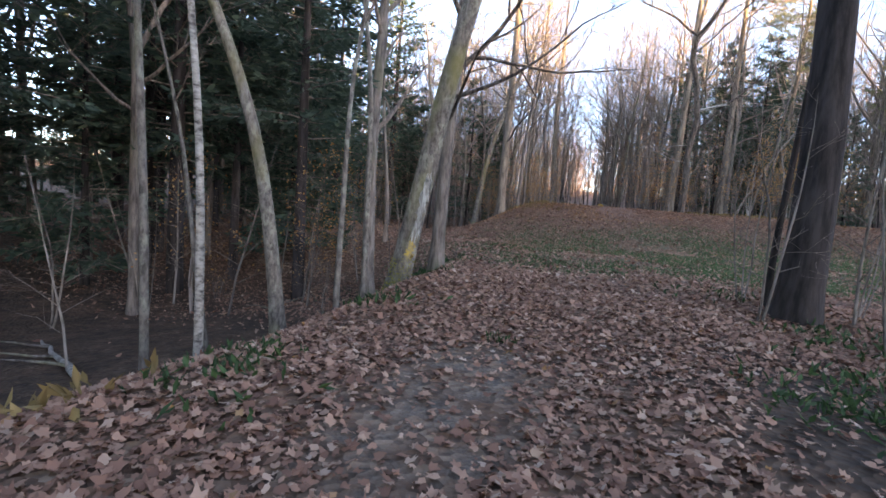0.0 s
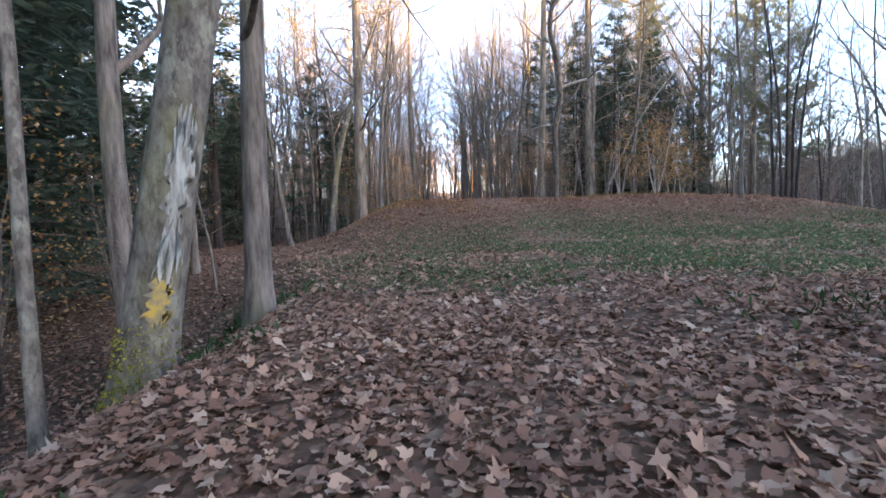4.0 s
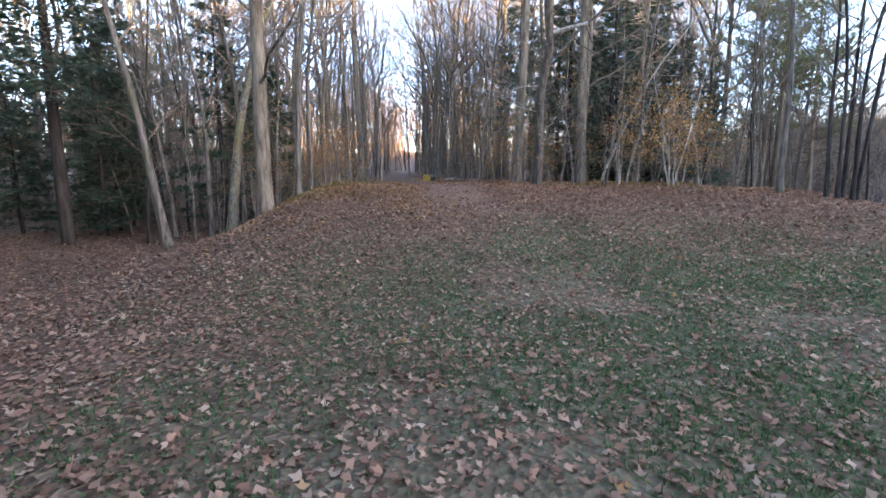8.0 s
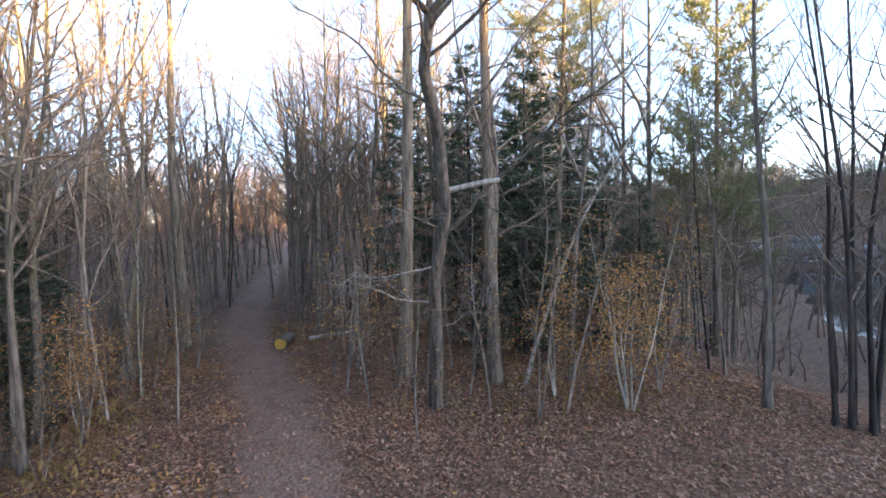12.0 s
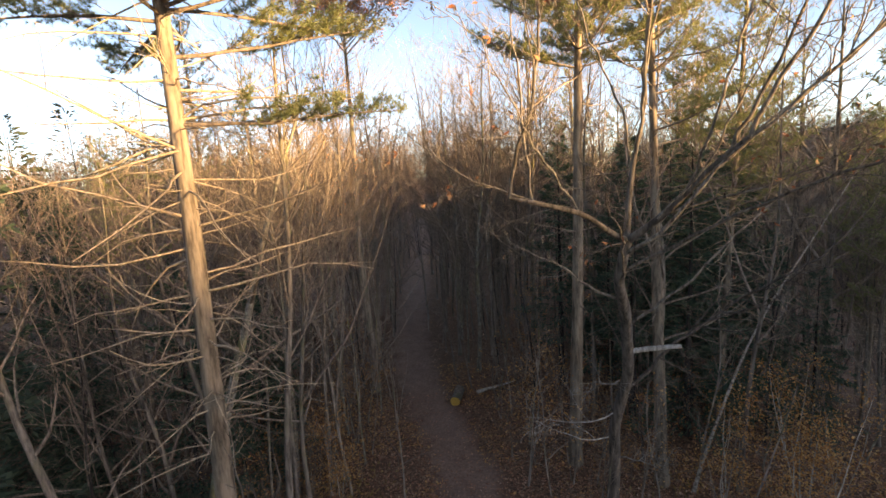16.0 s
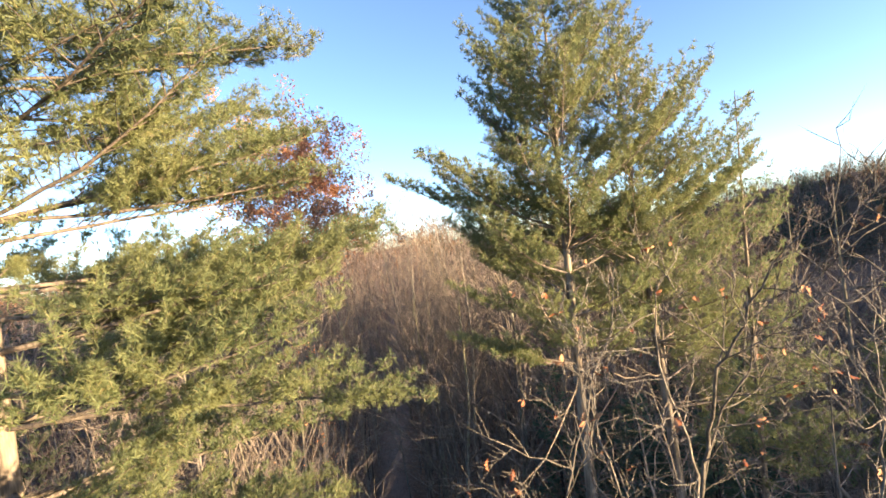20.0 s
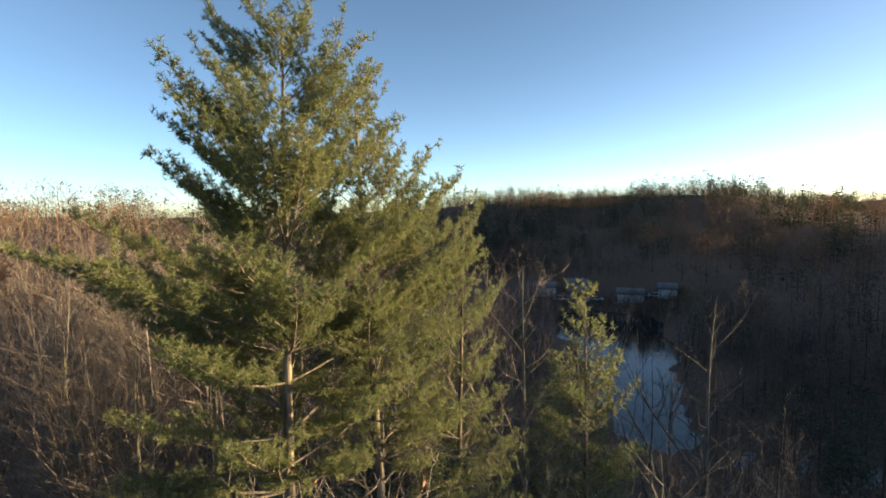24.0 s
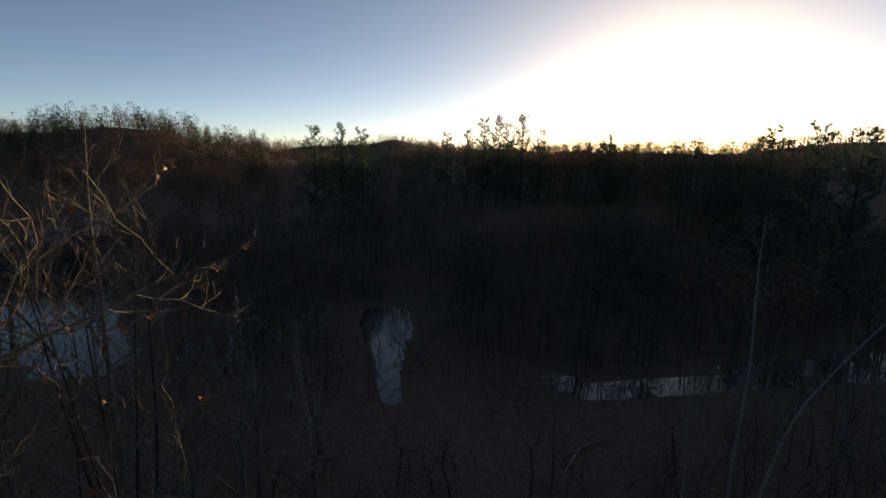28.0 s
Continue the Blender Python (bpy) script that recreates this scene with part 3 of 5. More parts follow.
    col = mix(nt, times(bare, ramp(nt, noisy(nt, 2.2, detail=6), [(0.38, (0, 0, 0)), (0.6, (0.7, 0.7, 0.7))])), col, ramp(nt, noisy(nt, 45, detail=6), [(0.35, (0.12, 0.095, 0.075)), (0.7, (0.27, 0.23, 0.19))]))
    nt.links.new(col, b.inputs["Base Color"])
    bump(nt, b, vor.outputs["Distance"], 0.8, 0.05)
    return m


M_GROUND = ground_material()


def axis(lo, hi, fine_lo, fine_hi, step):
    """Fine steps in the middle that widen outwards."""
    mid = np.arange(fine_lo, fine_hi + step, step)
    out, s = [mid[-1]], step
    while out[-1] < hi:
        s *= 1.07
        out.append(out[-1] + s)
    up = out[1:]
    out, s = [mid[0]], step
    while out[-1] > lo:
        s *= 1.07
        out.append(out[-1] - s)
    return np.r_[out[1:][::-1], mid, up]


gx, gy = axis(-2500, 2500, -14, 20, 0.45), axis(-2500, 2500, -2, 46, 0.45)
GX, GY = np.meshgrid(gx, gy)
V = np.stack([GX, GY, land(GX, GY)], -1).reshape(-1, 3)
ny, nx = GX.shape
ii = (np.arange(ny - 1)[:, None] * nx + np.arange(nx - 1)[None]).ravel()
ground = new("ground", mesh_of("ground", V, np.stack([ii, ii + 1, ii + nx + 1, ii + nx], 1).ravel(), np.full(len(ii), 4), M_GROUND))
tagged(ground, "forest floor of brown fallen leaves, patchy grass and a trodden path", "ground", kind="structure")

mw, nt, b = material("river_water", 0.06)
b.inputs["Base Color"].default_value = (0.012, 0.014, 0.014, 1)
b.inputs["Specular IOR Level"].default_value = 0.6
bump(nt, b, noisy(nt, 1.6, (1, 1, 1), 3), 0.12, 0.05)
wv = np.array([(36, -320, WATER_Z), (330, -320, WATER_Z), (330, 260, WATER_Z), (36, 260, WATER_Z)], float)
tagged(new("water", mesh_of("water", wv, [0, 1, 2, 3], [4], mw)), "still dark river water reflecting the sky between trees", "river", kind="structure")


# ---- fallen leaves, grass ----
def lawn_at(x, y):
    return sstep(-9, 4.5, x) * (1 - sstep(17, 22, x)) * sstep(10.5, 13.5, y) * (1 - sstep(22, 29, y)) * sstep(-0.9, 0.3, wave(x, y, 1.9, 2) + 0.5 * wave(x, y, 0.6, 7))


def litter(name, label, n, box, size, seed, shape, dens, mat=None):
    """Fallen leaves on the land: a lobed outline, curled, lying at odd angles."""
    rng = np.random.default_rng(seed)
    x, y = rng.uniform(box[0], box[1], n), rng.uniform(box[2], box[3], n)
    k = rng.random(n) < dens(x, y)
    x, y = x[k], y[k]
    n = len(x)
    c = np.stack([x, y, land(x, y) + rng.uniform(0.006, 0.035, n)], 1)
    a = rng.uniform(0, 6.28, n)
    tilt = rng.normal(0, 0.27, (n, 2))
    S = size * rng.uniform(0.4, 1.35, n)
    ang, rad = np.array([s[0] for s in shape]), np.array([s[1] for s in shape])
    m = len(shape)
    lx, ly = rad * np.cos(ang), rad * np.sin(ang)
    jx = 1 + rng.normal(0, 0.14, (n, m))
    X, Y = lx * jx * S[:, None], ly * jx * S[:, None] * rng.uniform(0.5, 1.05, n)[:, None]
    curl = rng.normal(0.25, 0.35, n)
    Z = curl[:, None] * (X**2 + Y**2) / S[:, None] + rng.normal(0, 0.06, (n, m)) * S[:, None]
    ca, sa = np.cos(a)[:, None], np.sin(a)[:, None]
    RX, RY = X * ca - Y * sa, X * sa + Y * ca
    RZ = Z + RX * tilt[:, :1] + RY * tilt[:, 1:]
    RZ = RZ - np.minimum(RZ.min(1), 0)[:, None] * 0.6
    ring = np.stack([RX, RY, RZ], -1) + c[:, None]
    ob = new(name, mesh_of(name, ring.reshape(-1, 3), np.arange(n * m), np.full(n, m), mat or M_LITTER, False))
    return tagged(ob, label, "leaf litter", kind="stuff")


MAPLE = [(0, 0.60), (0.4, 0.36), (0.85, 0.55), (1.3, 0.34), (1.75, 0.48), (2.5, 0.30), (3.14, 0.2), (3.78, 0.30), (4.53, 0.48), (4.98, 0.34), (5.43, 0.55), (5.88, 0.36)]
LOBED = [(0, 0.62), (0.6, 0.30), (1.2, 0.50), (2.1, 0.27), (3.14, 0.34), (4.1, 0.27), (5.0, 0.50), (5.7, 0.30)]
OVAL = [(0, 0.6), (0.8, 0.34), (2.2, 0.36), (3.3, 0.42), (4.3, 0.30), (5.5, 0.36)]
def on_lane(x, y):
    return (1 - sstep(0.7, 1.7, np.abs(x - lane(y)))) * sstep(27, 33, y)


litter("fallen_leaves_near", "carpet of brown and pale curled maple leaves on the ground", 88000, (-6.8, 6.4, -0.3, 12.4), 0.078, 11, MAPLE, lambda x, y: sstep(0.1, 1.4, np.minimum(np.minimum(x + 6.8, 6.4 - x), np.minimum(y + 0.5, (12.4 - y) * 0.35)) + 0.5 * wave(x, y, 0.8, 2)) * (1 - 0.75 * sstep(0, 0.7, 1 - ((x + 0.95) / 0.75) ** 2 - ((y - 3.3) / 1.9) ** 2)) * (1 - 0.6 * lawn_at(x, y)) * (1 - 0.75 * sstep(3.4, 5.0, -x)) * (1 - 0.8 * sstep(0, 0.6, 1 - ((x - 2.2) / 1.35) ** 2 - ((y - 3.4) / 2.3) ** 2)))
litter("fallen_leaves_clearing", "brown fallen leaves scattered over thin grass in the clearing", 154000, (-20, 18, 8, 38), 0.106, 12, LOBED, lambda x, y: sstep(8, 11.5, y) * (0.97 - 0.27 * lawn_at(x, y)) * (1 - 0.6 * sstep(33, 39, y)) * (1 - 0.7 * on_lane(x, y)) * (1 - 0.55 * sstep(6, 12, -x)))
litter("fallen_leaves_woods", "brown fallen leaves under the trees", 15000, (-30, 24, 0, 62), 0.15, 13, OVAL, lambda x, y: 0.9 * ((x < -5) | (y > 36)) * (1 - 0.8 * sstep(3, 6, -x) * (y < 13)) * (1 - 0.9 * on_lane(x, y)))

M_ORANGE = foliage("fallen_beech_leaves", [(0, (0.30, 0.13, 0.05)), (0.6, (0.50, 0.25, 0.09)), (1, (0.62, 0.38, 0.16))], 0.75, 0.15)
M_RUSSET = foliage("russet_fallen_leaves", [(0, (0.15, 0.062, 0.04)), (0.4, (0.31, 0.14, 0.085)), (0.8, (0.43, 0.21, 0.13)), (1, (0.50, 0.31, 0.21))], 0.75, 0.12)
litter("fallen_leaves_mound", "red-brown fallen leaves on the mound and beside the path", 42000, (-9, 18, 28.5, 46), 0.095, 16, OVAL, lambda x, y: sstep(28.5, 33, y) * (1 - 0.75 * on_lane(x, y)), M_RUSSET)
# Beech leaves, spread wider to imitate orange sun patches at the lane.
litter("fallen_leaves_path_side", "fallen beech leaves beside the path, orange also for sun patches", 26000, (-7.5, 4.5, 25, 50), 0.10, 14, OVAL, lambda x, y: sstep(0.0, 0.5, 0.3 + wave(x, y, 1.7, 4)) * sstep(25, 31, y) * (1 - 0.7 * sstep(0.5, 3.0, x)) * (1 - on_lane(x, y)), M_ORANGE)
litter("fallen_leaves_beech", "orange-brown fallen beech leaves under the young beeches", 8000, (4, 16, 31.5, 40), 0.10, 15, OVAL, lambda x, y: sstep(0.0, 0.6, 0.2 + wave(x, y, 1.9, 6)) * sstep(31.5, 34, y), M_ORANGE)


def grass():
    rng = np.random.default_rng(21)
    n = 230000
    x, y = rng.uniform(-8, 21, n), rng.uniform(8, 31, n)
    k = rng.random(n) < lawn_at(x, y)
    x, y = x[k], y[k]
    P = np.stack([x, y, land(x, y)], 1)
    D = np.stack([rng.normal(0, 0.6, len(x)), rng.normal(0, 0.6, len(x)), np.ones(len(x))], 1)
    g = Geo()
    g.add(*needles(P, D, 2, 0.095, 0.018, rng, 0.45))
    return tagged(new("grass", g.mesh("grass", M_GRASS, False)), "thin short green grass among fallen leaves", "grass", kind="stuff")


grass()


def herb_patch(x, y, n, spread, seed, mat, h, label):
    rng = np.random.default_rng(seed)
    px, py = x + rng.normal(0, spread, n), y + rng.normal(0, spread, n)
    P = np.stack([px, py, land(px, py)], 1)
    D = np.stack([rng.normal(0, 0.7, n), rng.normal(0, 0.7, n), np.ones(n)], 1)
    g = Geo()
    g.add(*shards(P, D, h, h * 0.3, rng))
    g.add(*shards(P + unit(D) * h * 0.4, D + rng.normal(size=(n, 3)), h * 0.8, h * 0.28, rng))
    return tagged(new("herb_patch", g.mesh("herb_patch", mat, False)), label, "plants", kind="stuff")


for k, (x, y, n, s, h) in enumerate([(-2.6, 2.7, 60, 0.3, 0.14), (-2.9, 3.5, 50, 0.3, 0.12), (-3.0, 6.3, 60, 0.35, 0.15), (1.9, 4.4, 80, 0.4, 0.13), (2.4, 3.8, 150, 0.45, 0.12), (2.9, 4.9, 120, 0.5, 0.14), (3.1, 7.0, 90, 0.5, 0.14), (-4.4, 12.6, 70, 0.3, 0.22), (2.4, 9.6, 120, 0.6, 0.12), (-3.4, 9.4, 60, 0.3, 0.13), (-0.9, 5.0, 18, 0.12, 0.1)]):
    herb_patch(x, y, n, s, 30 + k, M_HERB, h, "low green leafy plants on the leaf litter")
for k, (x, y, n, s, h) in enumerate([(-3.2, 1.9, 30, 0.3, 0.2), (-4.8, 31.5, 120, 0.9, 0.22), (-4.2, 34, 120, 1.0, 0.25), (7, 35.2, 150, 1.3, 0.22), (10.5, 34.6, 150, 1.2, 0.22), (-5, 38, 120, 1.0, 0.3)]):
    herb_patch(x, y, n, s, 50 + k, M_DRY, h, "tuft of dry yellow-brown grass and stalks")


# ---- trees with places of their own ----
def hero(name, label, x, y, group="", **kw):
    tr, br, ends = bare_tree(**kw)
    ms = [("trunk", tr), ("crown", br)]
    return place_tree(name, label, ms, x, y, group=group), ends


hero("bare_tree", "slender pale-barked tree at the gully edge", -4.94, 4.1, seed=1, h=13, r=0.055, lean=(-0.8, 0.3), first=0.5, limbs=9, reach=0.18, mat=M_SMOOTH, flare=0.2)
hero("birch_tree", "slender pale birch with dark marks at the gully edge", -4.15, 4.1, seed=2, h=12, r=0.05, lean=(-0.8, 0.2), bow=(0.05, 0), first=0.5, limbs=9, reach=0.18, mat=M_BIRCH, flare=0.15)
hero("leaning_tree", "bare tree with light bark leaning back over the gully", -6.05, 8.1, seed=3, h=13, r=0.16, lean=(-4.2, -2.0), bow=(0.9, 0.3), first=0.55, limbs=9, reach=0.2, mat=M_SMOOTH, flare=0.25)
hero("crooked_sapling", "thin crooked pale tree bent at its foot", -3.65, 6.2, seed=4, h=8, r=0.05, lean=(0.5, 0.6), bow=(-0.28, 0), first=0.5, limbs=7, reach=0.2, mat=M_SMOOTH, flare=0.2)
hero("slender_tree", "slim grey tree at the gully edge beside the painted trunk", -4.5, 8.75, seed=75, h=13, r=0.065, lean=(-0.9, 0.6), first=0.4, limbs=10, reach=0.18, mat=M_SMOOTH, flare=0.2)
hero("slender_tree", "thin pale speckled tree leaning over the gully", -6.4, 6.6, seed=76, h=11, r=0.05, lean=(-3.2, 0.6), first=0.4, limbs=9, reach=0.18, mat=M_SMOOTH, flare=0.2)
hero("bare_tree", "straight grey bare tree beside the path", -6.25, 12.4, seed=5, h=19, r=0.19, lean=(-0.5, 0.2), first=0.25, limbs=14, reach=0.2, mat=M_BARK)
painted, _ = hero("painted_tree", "thick leaning grey tree with a yellow paint blaze", -4.02, 9.15, seed=6, h=20, r=0.235, lean=(5.0, 1.4), bow=(-0.2, 0), first=0.4, limbs=14, reach=0.24, mat=M_SMOOTH, flare=0.3, sides=14)
edge_tree, _ = hero("bare_tree", "grey bare tree at the edge of the clearing", -3.98, 11.75, seed=7, h=20, r=0.185, lean=(0.6, 0.4), first=0.22, limbs=16, reach=0.24, mat=M_BARK)
hero("dark_tree", "thick dark-barked tree with stems round its foot", 2.85, 8.15, seed=8, h=21, r=0.285, lean=(0.6, 0.8), first=0.28, limbs=16, reach=0.3, mat=M_DARK, sides=14, flare=0.3)
for s0, d, L, sd_ in [((0.1, 0.0, 4.5), (0.98, -0.1, 0.16), 6.2, 31), ((0.1, 0.0, 5.4), (0.9, 0.3, 0.3), 5.0, 32), ((0.0, 0.0, 3.9), (0.55, -0.6, 0.35), 3.6, 33)]:
    lg = Geo()
    grow_limb(lg, s0, d, L, 0.055, np.random.default_rng(sd_), 0, [], 0.1, 6, 1.0, 0.006, 5, 0.13, 2)
    part("long_limb", lg.mesh("long_limb", M_OAKBARK), edge_tree, "long dark limb reaching over the path")
mp, nt, b = material("yellow_trail_paint", 0.7)
nt.links.new(ramp(nt, noisy(nt, 9, detail=6), [(0.40, (0.20, 0.18, 0.14)), (0.60, (0.50, 0.33, 0.07))]), b.inputs["Base Color"])
pg = Geo()
tz, tp_ = trunk_line(20, (5.0, 1.4), (-0.2, 0), np.random.default_rng(6), 16)
def on_bark(lo, hi, a0, a1, rows, cols, ragged, seed):
    """A thin skin on the painted tree's bark with ragged edges."""
    w = np.random.default_rng(seed)
    z = np.linspace(lo, hi, rows)
    a = np.linspace(a0, a1, cols)[None] + np.linspace(-1, 1, cols)[None] * w.uniform(-0.5, 0.25, (rows, 1)) * ragged
    zz = z[:, None] + np.linspace(-1, 1, rows)[:, None] * w.uniform(-0.35, 0.15, (1, cols)) * (hi - lo) * 0.5
    rad = 0.235 * (1 - zz / 20 * 0.93) ** 0.85 * (1 + 0.3 * np.exp(-zz / 0.35)) * 1.06 + 0.012
    v = np.stack([np.interp(zz, tp_[:, 2], tp_[:, 0]) + rad * np.cos(a), np.interp(zz, tp_[:, 2], tp_[:, 1]) + rad * np.sin(a), zz], -1)
    i = (np.arange(rows - 1)[:, None] * cols + np.arange(cols - 1)).ravel()
    g = Geo()
    g.add(v, np.stack([i, i + 1, i + cols + 1, i + cols], 1))
    return g


pg = on_bark(0.74, 1.12, -1.35, -0.45, 12, 11, 0.6, 3)
mq, nt, b = material("pale_worn_bark", 0.9)
nt.links.new(ramp(nt, noisy(nt, 14, (1, 1, 0.2), 6), [(0.38, (0.17, 0.16, 0.135)), (0.6, (0.40, 0.41, 0.37))]), b.inputs["Base Color"])
bump(nt, b, noisy(nt, 14, (1, 1, 0.2), 6), 0.6, 0.02)
part("pale_patch", on_bark(1.14, 2.5, -1.15, -0.35, 22, 11, 0.5, 5).mesh("pale_patch", mq), painted, "pale worn strip of bark")
M_MOSS = foliage("yellow_green_moss", [(0, (0.14, 0.14, 0.03)), (1, (0.34, 0.30, 0.06))], 0.95, 0.1)
mrng, ms_ = np.random.default_rng(44), Geo()
mz, ma = mrng.random(700) ** 1.6 * 0.75, mrng.normal(-1.3, 0.75, 700)
mr = 0.235 * (1 + 0.3 * np.exp(-mz / 0.35)) + 0.008
mp_ = np.stack([np.interp(mz, tp_[:, 2], tp_[:, 0]) + mr * np.cos(ma), np.interp(mz, tp_[:, 2], tp_[:, 1]) + mr * np.sin(ma), mz], 1)
ms_.add(*shards(mp_, np.stack([np.cos(ma), np.sin(ma), mrng.normal(0, 0.8, 700)], 1), 0.03, 0.03, mrng))
tagged(part("moss", ms_.mesh("moss", M_MOSS, False), painted), "yellow-green moss on the trunk's foot", kind="stuff")
part("paint_blaze", pg.mesh("paint_blaze", mp), painted, "faded yellow paint band")
pine_L = place_tree("white_pine", "tall white pine with bare lower limbs and level plumes of needles", [(m.name.split(".")[0], m) for m in pine_tree(101, 33, 0.29, (0.2, 0.7), 0.51, 6.3, 2.1, 12, nlen=0.135, nw=0.013, levels=15, clear=0.592, top_sharp=0.5, rise=(-0.12, 0.08, 0.4), lush=5.6, spread=0.10, whorl=(5, 8), lift=0.12, deadstep=0.0068, low=((0.455, -0.12, 5.2, -0.05), (0.500, 0.25, 5.0, 0.02), (0.535, -0.9, 4.4, 0.0), (0.520, 2.4, 4.6, 0.0), (0.620, 0.0, 5.4, 0.0), (0.655, -0.4, 4.8, 0.03), (0.690, 0.35, 4.8, 0.04), (0.765, 0.5, 5.7, 0.05), (0.775, 0.28, 5.4, 0.07), (0.75, 0.75, 6.2, 0.04), (0.735, 0.6, 5.2, 0.02), (0.665, 0.5, 5.6, 0.02), (0.529, -0.2, 5.0, -0.04), (0.535, -0.7, 5.0, -0.06), (0.531, 0.55, 4.8, 0.0), (0.532, -0.45, 4.9, -0.06), (0.527, -1.4, 4.6, -0.03), (0.523, 3.4, 4.2, 0.0), (0.572, 0.1, 5.0, 0.0), (0.576, -0.7, 4.6, 0.0), (0.566, 2.9, 4.4, 0.0), (0.572, -1.7, 4.2, 0.02), (0.566, 0.8, 4.6, 0.0)))], -6.35, 31.2)
lg = Geo()
grow_limb(lg, (0.1, -0.05, 4.8), (0.75, -0.45, 0.35), 5.2, 0.07, np.random.default_rng(61), 0, [], 1.1, 7, 0.5, 0.007, 3, 0.16, 2)
part("dead_limb", lg.mesh("dead_limb", M_OAKBARK), pine_L, "dark crooked dead limb curving upwards")
# Dead limbs of the next two pines take dark bark in place of shade.
place_tree("white_pine", "tall white pine with a full pointed crown above the bare woods", [(m.name.split(".")[0], m) for m in pine_tree(102, 29.4, 0.27, (1.2, 0.9), 0.55, 6.6, 1.6, 11, deadwood=M_PINE, levels=17, spread=0.14, whorl=(5, 8), lush=5.2, top_sharp=0.62, deadstep=0.034, nlen=0.15, nw=0.019, rise=(0.0, 0.25, 0.6))], 4.75, 38.6)
place_tree("white_pine", "white pine with a leaning stem and a broad needled crown", [(m.name.split(".")[0], m) for m in pine_tree(103, 28.5, 0.24, (1.3, 4.4), 0.56, 5.4, 1.1, 11, deadwood=M_PINE, levels=20, top_sharp=0.65, nlen=0.16, nw=0.021, deadstep=0.034, low=((0.46, 0.15, 4.8, 0.05), (0.5, -0.35, 5.2, 0.05), (0.53, 0.4, 5.0, 0.1), (0.48, -1.2, 4.0, 0.05)))], 7.65, 36.9)
place_tree("white_pine", "slim young white pine with a thin crown", [(m.name.split(".")[0], m) for m in pine_tree(104, 25.0, 0.17, (0.9, -0.4), 0.42, 4.2, 0.9, 10, levels=18, nlen=0.16, nw=0.022)], 11.8, 40.3)


def oak_limb(g, start, d, length, r, rng, level, ends, up, tip=None):
    """A zigzag oak limb: side shoots at every bend, all turning upwards at their tips."""
    n = max(3, int(length / (0.40, 0.28, 0.20)[level]))
    d, q, P, D = unit(np.array(d, float)), np.array(start, float), [np.array(start, float)], []
    sgn, side = 1, unit(np.cross(d, rng.normal(size=3)))
    for i in range(n):
        d = unit(d + side * sgn * 0.24 + rng.normal(size=3) * 0.12 + np.array([0, 0, up * (0.4 + i / n)]))
        q = q + d * length / n
        P.append(q)
        D.append((d, side * sgn))
        sgn = -sgn
        side = unit(side + rng.normal(size=3) * 0.5)
        side = unit(side - d * np.dot(side, d))
    P = np.array(P)
    if tip is not None:
        P = P + (np.array(tip) - P[-1]) * (np.linspace(0, 1, n + 1) ** 1.2)[:, None]
    R = np.maximum(r * (1 - 0.85 * np.linspace(0, 1, n + 1)) ** 0.75, (0.010, 0.007, 0.005)[level])
    g.tube(P, R, (7, 5, 4)[level])
    ends.append((P[-1], d))
    for i, (d, side) in enumerate(D):
        f = (i + 1) / n
        if f < (0.35, 0.15, 0.15)[level] or rng.random() > (0.45 + 0.55 * f, 0.95, 0.85)[level]:
            continue
        q, kd = P[i + 1], unit(d * 0.75 - side * 0.6 + rng.normal(size=3) * 0.32)
        if level < 2:
            kl = (length * 0.225 if level == 0 else length * (0.25 + 0.4 * (1 - f))) * rng.uniform(0.55, 1.2)
            oak_limb(g, q, kd, kl, max(r * (1 - 0.9 * f) ** 0.75 * 0.6, 0.009), rng, level + 1, ends, up + 0.03)
        else:
            for w in range(3):
                slivers(g, q[None], (kd + rng.normal(size=3) * 0.4 + [0, 0, 0.4])[None], rng.uniform(0.15, 0.5), 0.009, rng)
            ends.append((q + kd * 0.15, kd))


